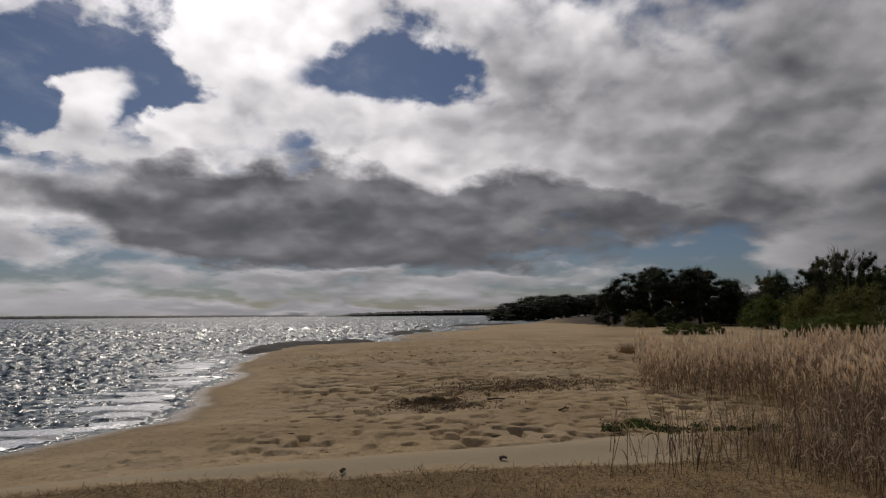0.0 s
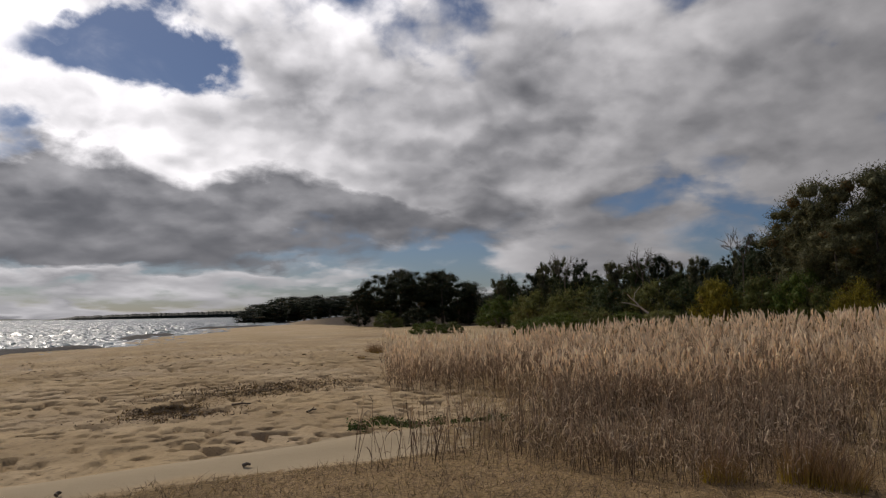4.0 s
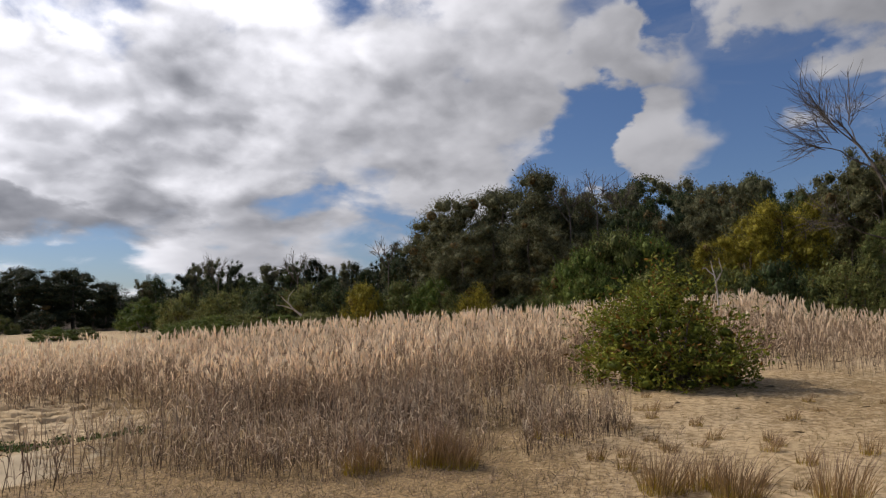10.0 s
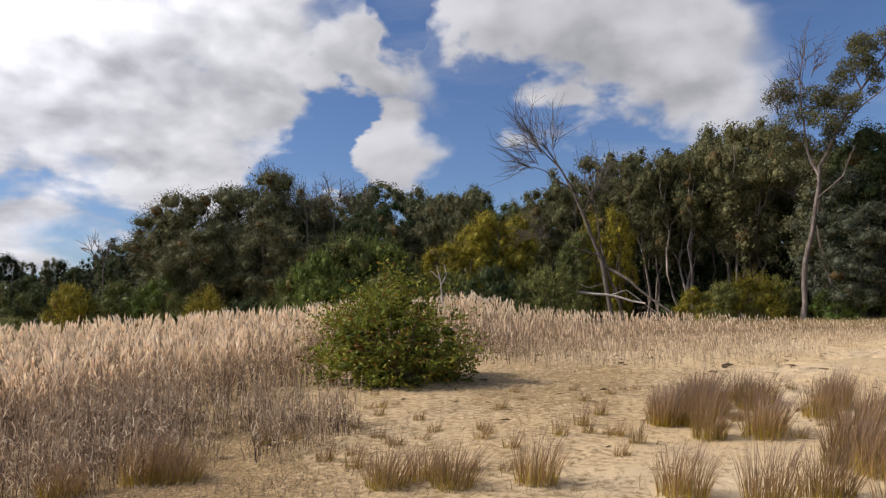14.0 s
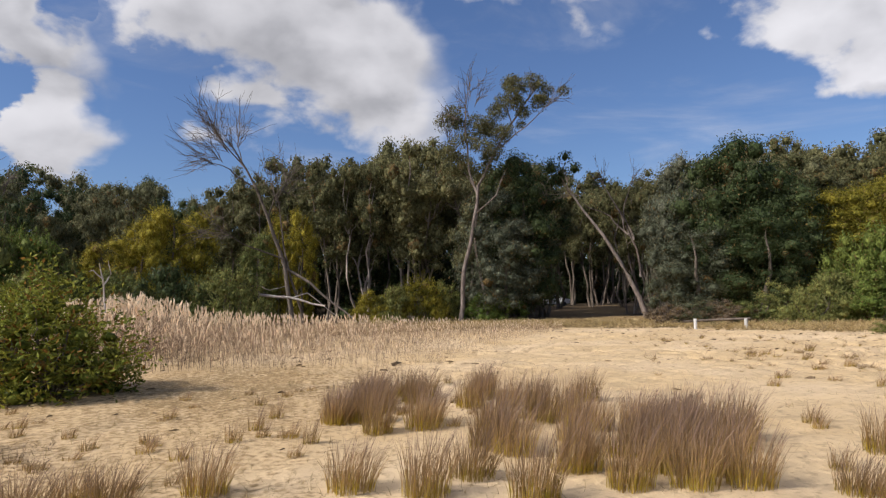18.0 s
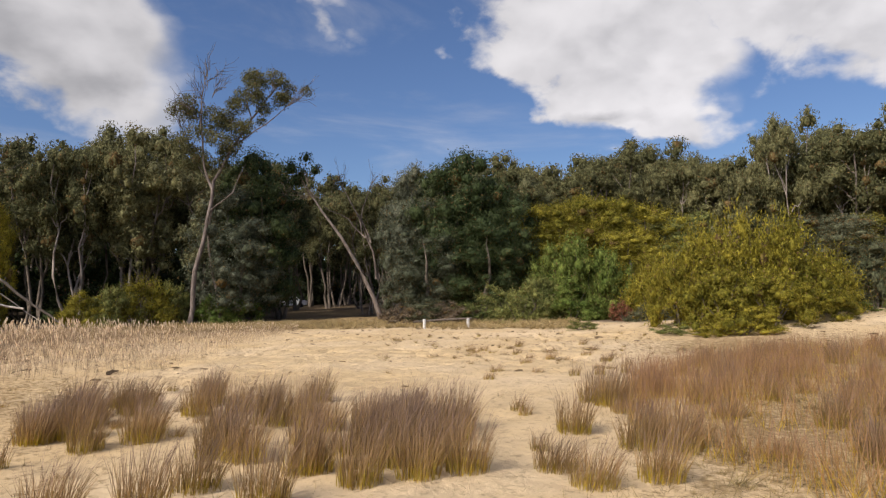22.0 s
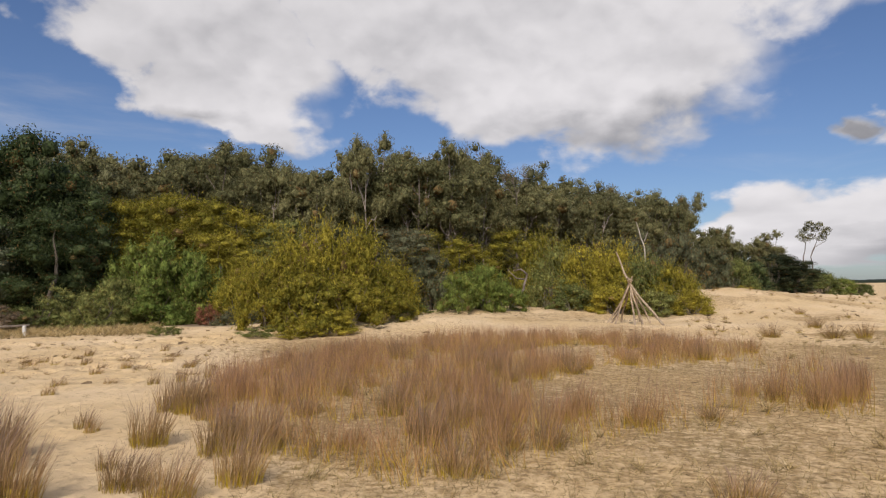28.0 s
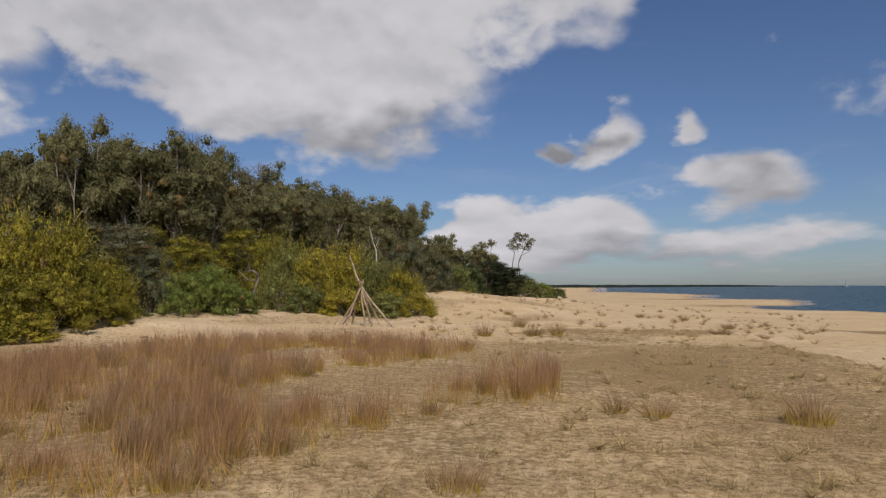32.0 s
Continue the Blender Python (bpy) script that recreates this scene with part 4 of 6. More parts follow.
part("foliage", mesh_from("foliage", np.concatenate([p[0] for p in leafy]), np.concatenate([leafy[0][1], leafy[1][1] + len(leafy[0][0])]), [LEAF["bronze"]]), round_bush)
inner = cores(rng, cs * 0.85, rs, 0.5)
tagged(part("inner_growth", mesh_from("inner_growth", *inner, [LEAF["bronze"]], smooth=True), round_bush), kind="stuff")
round_bush.matrix_world = pose(bx, by, ground_z(bx, by) - 0.04, 0, 0, 24) @ Matrix.Diagonal((1.3, 1.26, 1.02, 1))
# wattles and dark scrub along the wood
for az, d, el, wide, leaf, kind in (
        (70.8, 47, 5.0, 3.2, "wattle", "dome"), (73.4, 48, 6.6, 3.6, "gold", "spiky"), (75.4, 47, 7.6, 3.8, "gold", "dome"), (77.2, 47, 7.2, 3.4, "gold", "spiky"), (72.0, 44, 3.0, 5, "olive", "dome"), (75.2, 43, 3.4, 5, "dark", "dome"),
        (83.6, 47, 6.8, 2.2, "gold", "spiky"), (82.0, 46, 5.6, 3, "olive", "dome"), (85.6, 48, 7.4, 2.2, "gold", "dome"), (79.6, 41, 3.0, 5, "olive", "spiky"), (77.6, 42, 2.0, 4, "dark", "dome"),
        (91.2, 45.5, 0.8, 3.4, "wattle", "dome"), (93.4, 45, 1.2, 3.6, "olive", "dome"), (95.4, 45, 1.6, 4, "wattle", "spiky"), (97.2, 45.5, 1.4, 3, "olive", "dome"), (100.4, 44.5, 0.2, 3.2, "green", "dome"), (102.6, 44.5, -0.1, 3.2, "green", "dome")):
    bush("wattle_shrub", {"gold": "golden flowering wattle at the wood's edge", "wattle": "yellow green shrub at the wood's edge", "olive": "olive shrub at the wood's edge", "dark": "dark green shrub at the wood's edge", "green": "low green shrub under the tall gum"}[leaf],
         kind, int(az) % 3, leaf, az, d, el, wide, group="shrubs at the wood's edge")
# trees on both sides of the track into the wood
for az, d, el, wide, leaf in ((101.4, 46, 8.6, 5, "silver"), (103.6, 46.5, 10.9, 5.5, "dark"), (105.6, 47.5, 10.3, 5, "gum"), (102.6, 44.5, 6.0, 4.2, "silver"), (115.5, 45, 7.6, 3.4, "silver"), (116.8, 45, 10.0, 4.2, "silver"),
                              (119.4, 43.5, 10.6, 5, "dark"), (121.8, 43, 10.8, 5.2, "dark"), (123.9, 43, 8.6, 4.6, "dark"), (117.6, 42, 5.4, 4.2, "silver"), (122.4, 41, 5.6, 4.4, "dark")):
    bush("broadleaf_tree", "dense silver leaved tree beside the track" if leaf == "silver" else "dense dark green tree beside the track", "gum" if leaf == "gum" else "full", int(az) % 3, "dark" if leaf == "gum" else leaf, az, d, el, wide, "tree", "trees by the track")
for az, d, el, wide in ((104.2, 60, 8.9, 5), (106.8, 68, 9.4, 5.5), (109.4, 72, 9.0, 5.5), (112.0, 68, 8.9, 5.5), (114.2, 60, 8.6, 5), (108, 84, 8.6, 6), (111, 86, 8.6, 6), (105.6, 86, 8.6, 6)):
    bush("paperbark_tree", "tall tree arching over the shaded track", "gum", int(az) % 3, "melaleuca", az, d, el, wide, "tree", "trees over the track")
# low scrub behind the rail, and the bright scrub on the dune
for az, d, el, wide, leaf, kind in (
        (115.6, 34, -1.0, 2.6, "dry", "loose"), (117.6, 34, -0.8, 3, "teal", "loose"), (119.6, 34, -0.8, 3, "dry", "loose"), (121.6, 34, -0.7, 3, "olive", "loose"), (123.6, 34.5, 0.4, 3.6, "olive", "loose"), (125.4, 33, 0.2, 3.4, "olive", "loose"),
        (126.6, 44, 6.5, 5, "wattle", "spiky"), (129.0, 44, 7.3, 5, "wattle", "spiky"), (131.4, 44, 7.4, 5, "wattle", "spiky"), (133.6, 43, 7.1, 5, "wattle", "spiky"), (136.0, 42, 6.3, 5, "wattle", "spiky"), (138.4, 42, 5.6, 4.6, "olive", "spiky"), (134.4, 38, 4.2, 4, "wattle", "spiky"), (136.2, 34, 2.2, 3.4, "wattle", "spiky"),
        (128.4, 36.5, 3.7, 4.2, "green", "dome"), (130.6, 36, 4.4, 4.6, "green", "dome"), (132.6, 35.5, 2.9, 3.6, "green", "dome"), (129.6, 34.6, 0.8, 4, "green", "dome"), (127.0, 35, 1.2, 3, "olive", "dome"),
        (133.6, 33, -1.0, 1.5, "rust", "loose"), (135.6, 30, -1.4, 2.2, "teal", "dome"), (130.2, 25.5, -2.6, 1.5, "olive", "loose"), (137.4, 22.8, -3.2, 1.8, "olive", "loose"), (140.2, 22.4, -3.3, 1.5, "wattle", "loose"),
        (138.2, 24.8, 2.6, 2.8, "wattle", "spiky"), (140.6, 25.4, 4.6, 3.2, "wattle", "spiky"), (143.2, 26, 5.5, 3.4, "wattle", "spiky"), (145.8, 26.5, 4.4, 3.2, "wattle", "spiky"), (148.0, 27, 2.2, 2.8, "wattle", "spiky"), (141.4, 23.6, 1.4, 3.2, "wattle", "dome"), (144.6, 24.6, 1.2, 3.2, "wattle", "dome"), (147.4, 26, 0.0, 2.8, "wattle", "dome"), (149.8, 28.4, -1.5, 2.0, "green", "dome"), (142.6, 23.2, -1.6, 2.6, "wattle", "dome"),
        (146.4, 37, 4.6, 4, "teal", "dome"), (149.2, 37, 4.8, 4.2, "teal", "dome"), (151.4, 36.5, 3.2, 3.4, "teal", "dome"), (151.8, 43, 4.6, 4.4, "wattle", "spiky"), (154.0, 42, 3.6, 4, "wattle", "spiky"),
        (154.0, 34.5, 1.3, 2.8, "green", "dome"), (156.0, 35, 2.0, 3, "green", "dome"), (157.8, 34.5, 0.2, 2.4, "green", "dome"),
        (158.6, 46, 4.4, 4.6, "wattle", "spiky"), (161.0, 44, 4.4, 4.6, "wattle", "spiky"), (162.2, 40, 2.8, 4, "olive", "spiky"), (164.4, 39.5, 3.4, 4, "wattle", "spiky"), (166.8, 39.5, 3.0, 4, "wattle", "spiky"), (169.2, 39, 2.4, 3.6, "olive", "spiky"), (171.2, 38.5, 1.4, 3.2, "wattle", "spiky"), (172.6, 37, -0.6, 2.4, "wattle", "spiky"), (163.2, 37.4, 0.2, 3.2, "olive", "dome"), (166.6, 37.0, 0.0, 3.4, "wattle", "dome"), (169.8, 36.6, -0.4, 3.2, "olive", "dome"),
        (168.6, 62, 4.4, 6, "teal", "dome"), (171.4, 64, 4.3, 6, "teal", "dome"), (173.8, 66, 3.2, 5.5, "teal", "dome"),
        (175.4, 80, 2.2, 6, "olive", "dome"), (176.8, 92, 1.9, 6, "dark", "dome"), (178.4, 96, 2.2, 7, "shade", "full"), (179.8, 98, 1.8, 6, "shade", "full"), (181.6, 104, 0.75, 6, "olive", "dome"), (182.8, 106, 0.45, 5, "green", "dome"), (184.0, 108, 0.0, 3.6, "olive", "dome"), (176.2, 72, -0.1, 3, "wattle", "dome")):
    bush("dune_shrub", {"dry": "dry grey brown scrub behind the rail", "teal": "dull grey green scrub on the dune", "olive": "olive green scrub on the dune", "wattle": "yellow green wattle scrub on the dune", "green": "rounded fresh green shrub on the dune", "rust": "dead rust brown shrub among green ones", "dark": "dark green shrub at the end of the wood", "shade": "very dark bushy tree at the end of the wood"}[leaf],
         kind, int(az * 2) % 3, leaf, az, d, el, wide, group="scrub on the dune")

# taller gums with pale stems along the dune
for az, d, el, wide in ((126.6, 58, 10.9, 5), (132.6, 57, 11.7, 5), (138.2, 57, 11.4, 5.2), (146.2, 57, 12.4, 4.6), (150.6, 58, 11.9, 5.6), (152.4, 59, 11.4, 5), (155.6, 62, 10.9, 4.6), (142.0, 56, 10.2, 4.6), (135.6, 56, 9.8, 4.4), (165.0, 70, 8.5, 5), (90.6, 50, 12.8, 5), (94.6, 50, 13.6, 5.4)):
    x, y = around(az, d)
    plant("pale_gum_tree", "pale stemmed gum standing above the scrub", "wood", int(az) % 3, "melaleuca", az, d, lift(az, el, d) + EYE - ground_z(x, y), wide, az * 41 % 360, bark=CREAM, group="pale gums")

# shrubs added to close the bright gap behind the track, shade in their colour
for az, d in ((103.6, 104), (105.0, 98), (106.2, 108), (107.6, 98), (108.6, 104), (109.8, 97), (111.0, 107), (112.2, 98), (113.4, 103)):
    plant("understorey_shrub", "shrub under the trees with shade in its dark colour", "dome", int(d) % 3, "shade", az, d, 8.5, 8, az, category="shrub", group="understorey of the wood")

# dark understorey that fills the wood between the stems, shade put into its colour
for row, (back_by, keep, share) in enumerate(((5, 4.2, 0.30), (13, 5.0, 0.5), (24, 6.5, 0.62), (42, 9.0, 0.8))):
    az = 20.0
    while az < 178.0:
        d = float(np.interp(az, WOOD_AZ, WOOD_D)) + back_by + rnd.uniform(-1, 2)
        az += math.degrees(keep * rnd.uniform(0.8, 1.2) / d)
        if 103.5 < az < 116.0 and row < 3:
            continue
        plant("understorey_shrub", "shrub under the trees with shade in its dark colour", "dome", rnd.randrange(3), "dark" if rnd.random() < 0.5 else "shade", az, d, max(1.6, skyline_height(az, d) * share * rnd.uniform(0.7, 1.1)), keep * 1.7, rnd.uniform(0, 360), category="shrub", group="understorey of the wood")

# ---- bare and single trees ----


def wooden(name, label, lines, mat, category="dead tree", piece="branch", group=""):
    """A bare tree or a pile of poles: its first limb is the trunk, the others are parts."""
    root = tagged(new(name), label, category, group)
    root.location = lines[0][0][0]
    for i, (pts, r0, r1) in enumerate(lines):
        rng = np.random.default_rng(i + 7)
        full = [np.asarray(p, float) - np.asarray(lines[0][0][0]) for p in pts]
        line = np.concatenate([bent(rng, a, b, 4, 0.05)[: 3 if k < len(full) - 2 else 4] for k, (a, b) in enumerate(zip(full[:-1], full[1:]))])
        v, f = tubes([(line, np.linspace(r0, r1, len(line)))], 8)
        held = root if i == 0 or piece != "branch" else trunk
        ob = part("trunk" if i == 0 and piece == "branch" else piece, mesh_from(piece, v, f, [mat], smooth=True), held)
        trunk = ob if i == 0 else trunk
    return root


def twigs(rng, ends, reach, n, r=0.012):
    """Fine bare twigs fanning out from limb ends."""
    out = []
    for e, way in ends:
        for k in range(n):
            d = np.asarray(way, float) / np.linalg.norm(way) + rng.normal(0, 0.45, 3)
            a = np.asarray(e, float) - np.asarray(way, float) * rng.uniform(0, 0.9)
            b = a + d / np.linalg.norm(d) * reach * rng.uniform(0.5, 1.2)
            out.append((bent(rng, a, b, 4, 0.12), np.linspace(r * 1.6, r * 0.6, 4)))
            for j in range(3):
                m = a + (b - a) * rng.uniform(0.4, 0.95)
                out.append((bent(rng, m, m + (d + rng.normal(0, 0.6, 3)) * reach * 0.35, 3, 0.1), np.linspace(r, r * 0.5, 3)))
    return out


def with_twigs(root, ends, reach, n, mat, seed=1, r=0.012):
    rng = np.random.default_rng(seed)
    o = np.asarray(root.location)
    v, f = tubes([(p - o, q) for p, q in twigs(rng, ends, reach, n, r)], 4)
    tagged(part("twig_spray", mesh_from("twig_spray", v, f, [mat], smooth=True), root), kind="stuff")


D = 43.0
lean = wooden("leaning_dead_tree", "bare grey dead tree leaning over the reeds", [
    ([spot(84.7, -2.2, D), spot(84.2, 2.8, D), spot(82.9, 6.7, D), spot(81.2, 10.6, D), spot(79.8, 12.8, D)], 0.16, 0.03),
    ([spot(85.6, -2.2, D + 1), spot(84.6, 2, D), spot(84.0, 5.5, D), spot(83.6, 8.6, D)], 0.10, 0.02),
    ([spot(81.8, 9.2, D), spot(79.9, 10.6, D - 1), spot(77.9, 11.4, D - 1.5)], 0.05, 0.015),
    ([spot(81.2, 10.6, D), spot(79.6, 12.4, D), spot(78.7, 14.0, D)], 0.05, 0.015),
    ([spot(80.9, 11.0, D), spot(80.5, 12.4, D + 1), spot(80.6, 13.4, D + 1)], 0.04, 0.012),
    ([spot(82.9, 6.7, D), spot(83.4, 8.4, D), spot(84.4, 9.6, D)], 0.05, 0.015),
    ([spot(84.1, 3.4, D), spot(81.5, 4.4, D - 1), spot(79.2, 5.8, D - 2)], 0.06, 0.02),
    ([spot(84.3, 2.6, D), spot(87.0, 0.6, D - 1), spot(90.0, -1.9, D - 2)], 0.10, 0.05)], BARK)
with_twigs(lean, [(spot(77.9, 11.4, D - 1.5), (-1.2, 0.6, 0.3)), (spot(78.7, 14.0, D), (-0.6, 0.3, 1.0)), (spot(79.8, 12.8, D), (-0.8, 0.4, 0.8)), (spot(80.6, 13.4, D + 1), (0, 0, 1)), (spot(84.4, 9.6, D), (0.3, -0.4, 0.8)), (spot(79.2, 5.8, D - 2), (-0.5, 0.6, 0.5)), (spot(83.6, 8.6, D), (0, 0, 1)), (spot(79.0, 13.0, D - 1), (-0.8, 0.6, 0.9)), (spot(78.4, 12.0, D - 1), (-1, 0.6, 0.6))], 2.1, 14, BARK)
wooden("fallen_log", "bleached fallen log lying under the dead tree", [([spot(82.0, 0.6, 41), spot(84.4, 0.3, 40.5), spot(87.4, -0.5, 40)], 0.09, 0.05), ([spot(84.4, 0.2, 40.5), spot(86, 0.6, 41), spot(88.4, -1.4, 41)], 0.05, 0.02), ([spot(82.2, 1.3, 41), spot(83.0, 0.9, 41), spot(84.2, 1.2, 41)], 0.03, 0.015)], PALE, "log", "limb")
wooden("dead_branch", "small bleached dead branch above the round bush", [([spot(70.9, -0.5, 22), spot(70.8, 1.6, 22), spot(70.5, 3.2, 22)], 0.035, 0.012), ([spot(70.8, 1.6, 22), spot(71.3, 2.4, 22), spot(71.1, 3.4, 22)], 0.025, 0.01), ([spot(70.8, 2.0, 22), spot(70.1, 2.7, 22), spot(69.8, 2.6, 22)], 0.02, 0.01)], PALE)
wooden("fallen_tree", "pale fallen tree trunk among dark shrubs", [([spot(37.3, -0.1, 58), spot(36.6, 0.5, 58), spot(35.7, 1.5, 58)], 0.09, 0.03), ([spot(36.7, 0.4, 58), spot(35.9, 0.7, 58), spot(35.3, 0.8, 57.5)], 0.05, 0.02), ([spot(36.2, 0.9, 58), spot(36.3, 1.5, 58), spot(36.8, 2.1, 58)], 0.035, 0.012)], PALE)
for az, el, d, mat in ((30.6, 4.3, 100, BARK), (36.8, 4.5, 90, BARK), (44.3, 5.6, 84, BARK), (59.6, 9.6, 62, BARK), (61.8, 10.2, 62, BARK), (63.8, 9.9, 62, BARK), (155.0, 11.2, 66, BARK), (158.6, 9.6, 66, BARK)):
    bx, by = around(az, d)
    t = wooden("bare_tree", "slender bare tree rising from the wood", [([(bx, by, ground_z(bx, by) - 0.1), spot(az + 0.2, el - 2.4 * 60 / d, d), spot(az - 0.2, el - 0.6 * 60 / d, d)], 0.09, 0.025), ([spot(az + 0.2, el - 2.4 * 60 / d, d), spot(az + 0.9 * 60 / d, el - 0.7 * 60 / d, d)], 0.05, 0.02), ([spot(az + 0.1, el - 2.8 * 60 / d, d), spot(az - 1.0 * 60 / d, el - 1.0 * 60 / d, d)], 0.05, 0.02)], mat, group="bare trees")
    with_twigs(t, [(spot(az - 0.2, el - 0.6 * 60 / d, d), (0, 0, 1.2)), (spot(az + 0.9 * 60 / d, el - 0.7 * 60 / d, d), (0.5, -0.5, 1)), (spot(az - 1.0 * 60 / d, el - 1.0 * 60 / d, d), (-0.5, 0.5, 1))], 1.4, 7, mat, int(az), 0.02)

# tall gum at the mouth of the track
D = 44.0
tall = wooden("tall_gum_tree", "tall thin gum with twisted grey stems", [
    ([spot(98.6, -2.3, D), spot(99.0, 2.0, D), spot(99.7, 4.6, D), spot(100.4, 9.0, D), spot(101.9, 11.8, D), spot(103.4, 14.0, D), spot(105.3, 16.4, D)], 0.17, 0.04),
    ([spot(100.9, -2.2, D + 1), spot(100.4, 1.5, D + 1), spot(100.0, 5.0, D + 0.5), spot(100.3, 8.0, D)], 0.12, 0.06),
    ([spot(100.3, 8.4, D), spot(99.6, 11.2, D), spot(99.5, 14.5, D), spot(99.9, 17.4, D)], 0.09, 0.02),
    ([spot(102.2, 12.0, D), spot(104.5, 13.6, D - 1), spot(107.0, 15.8, D - 1)], 0.06, 0.015),
    ([spot(100.3, 8.6, D), spot(98.9, 10.6, D + 1), spot(97.7, 13.6, D + 1)], 0.05, 0.015),
    ([spot(100.0, 6.6, D), spot(101.9, 8.2, D - 1), spot(102.9, 10.4, D - 1)], 0.05, 0.02),
    ([spot(103.4, 14.0, D), spot(102.9, 15.6, D), spot(103.3, 17.2, D)], 0.05, 0.015)], SKIN, "tree")
with_twigs(tall, [(spot(99.9, 17.4, D), (0, 0, 1.5)), (spot(99.5, 15.5, D), (-0.4, 0.6, 1)), (spot(98.8, 14.6, D), (-0.6, 0.8, 1)), (spot(97.7, 13.6, D + 1), (-0.4, 0.6, 1)), (spot(107.0, 15.8, D - 1), (0.3, -0.8, 0.9)), (spot(105.3, 16.4, D), (0.2, -0.6, 1)), (spot(100.6, 16.4, D), (0, -0.3, 1))], 1.5, 9, BARK, 4, 0.014)
rng = np.random.default_rng(12)
cs = np.array([spot(a, e, D + q) for a, e, q in ((99.3, 11.0, 0.3), (98.9, 12.6, 0), (100.2, 12.2, -0.6), (101.2, 13.4, 0.4), (100.4, 14.2, 0.2), (102.4, 13.2, -0.3), (99.0, 14.0, 0.5), (102.0, 15.0, 0.2), (103.5, 15.6, -0.5), (104.3, 16.6, 0.2), (105.2, 17.2, 0), (103.2, 17.0, 0.3), (105.6, 15.8, -0.8), (101.8, 11.8, 0.3), (104.4, 14.6, -0.6), (106.0, 16.8, -0.3), (98.3, 10.4, 0.6), (101.4, 10.4, 0.2))]) - np.asarray(tall.location)
cs = np.concatenate([cs, cs + rng.normal(0, 0.5, cs.shape), cs + rng.normal(0, 0.7, cs.shape)])
part("crown", mesh_from("crown", *clumps(rng, cs, rng.uniform(0.35, 0.85, len(cs)), 21000, 0.19, 0.06, 0.85, 0.3, 0.6), [LEAF["melaleuca"]]), tall)
D = 41.0
arch = wooden("leaning_tree", "bent grey tree trunk leaning across the track", [
    ([spot(113.8, -2.6, D), spot(113.2, -0.6, D), spot(112.0, 2.0, D), spot(109.7, 5.7, D + 0.5), spot(107.8, 8.4, D + 1)], 0.20, 0.05),
    ([spot(113.0, 4.0, 46), spot(111.8, 6.6, 46), spot(110.4, 9.4, 46)], 0.09, 0.02), ([spot(112.6, 4.4, 46), spot(111.2, 6.0, 46), spot(108.9, 7.2, 46)], 0.07, 0.02), ([spot(112.2, 5.2, 46), spot(112.4, 7.0, 46), spot(113.2, 9.0, 46)], 0.06, 0.02), ([spot(113.4, 1.0, 46), spot(113.2, 3.2, 46), spot(112.4, 5.2, 46)], 0.10, 0.07)], SKIN, "tree")
with_twigs(arch, [(spot(110.4, 9.4, 46), (-0.2, 0.6, 1)), (spot(113.2, 9.0, 46), (0.2, -0.5, 1)), (spot(107.8, 8.4, D + 1), (0, 1, 0.6))], 1.5, 8, BARK, 9)
wooden("twisted_stump", "twisted bleached dead trunk beside green shrubs", [([spot(158.5, -1.6, 36), spot(159.2, -0.4, 36), spot(159.5, 0.8, 36)], 0.08, 0.06), ([spot(159.5, 0.8, 36), spot(159.0, 1.2, 36.4), spot(158.4, 1.1, 36.8)], 0.06, 0.03), ([spot(159.3, 0.4, 36), spot(158.6, 0.5, 36.4), spot(157.9, 1.2, 36.8)], 0.04, 0.02)], SKIN)
wooden("bare_tree", "slim bleached dead stem above the dune scrub", [([spot(169.2, -1.5, 44), spot(169.0, 3.0, 44), spot(168.4, 5.0, 44)], 0.06, 0.025), ([spot(169.0, 3.4, 44), spot(169.3, 4.2, 44)], 0.03, 0.015)], PALE)
# lone tree past the end of the wood
D = 140.0
lone = wooden("lone_tree", "lone tree with bare stems and a small flat crown", [([spot(180.3, -0.6, D), spot(180.4, 1.4, D), spot(180.6, 3.0, D)], 0.16, 0.06), ([spot(181.0, 0.2, D), spot(180.9, 1.9, D), spot(181.4, 3.2, D)], 0.13, 0.05), ([spot(180.9, 1.9, D), spot(181.2, 2.6, D), spot(182.0, 3.1, D)], 0.07, 0.03)], BARK, "tree")
cs = np.array([spot(a, e, D + 0.8 * math.sin(a * 40)) for a, e in ((180.3, 3.4), (180.6, 3.2), (181.6, 3.2), (182.0, 3.8), (180.9, 4.3), (180.8, 4.0), (181.3, 3.9), (181.8, 3.5), (181.0, 3.4), (180.5, 3.8), (181.5, 4.2))]) - np.asarray(lone.location)
part("crown", mesh_from("crown", *clumps(rng, cs, np.full(len(cs), 0.85), 2600, 0.32, 0.12, 0.7), [LEAF["gum"]]), lone)

# poles leaned together
top = spot(167.75, 0.0, 30)
poles = []
for az, d, past in ((170.3, 29.0, 3.05), (165.9, 30.6, 0.2), (166.5, 29.6, 0.35), (168.1, 29.3, 0.25), (168.7, 29.6, 0.3), (167.0, 31.4, 0.25), (169.3, 30.9, 0.3), (166.2, 31.0, 0.15), (168.5, 31.5, 0.2)):
    x, y = around(az, d)
    foot = Vector((x, y, ground_z(x, y) - 0.05))
    way = (Vector(top) - foot).normalized()
    end = Vector(top) + way * past if past < 1 else Vector(spot(166.75, 2.55, 30.4))
    off = Vector((0.03 * math.sin(az * 9), 0.03 * math.cos(az * 7), 0))
    poles.append(([foot, Vector(top) + off, end + off], 0.055 if past > 1 else 0.045, 0.035))
wooden("pole_tripod", "bleached driftwood poles leaned together on the sand", poles, LOG, "pole shelter", "pole")

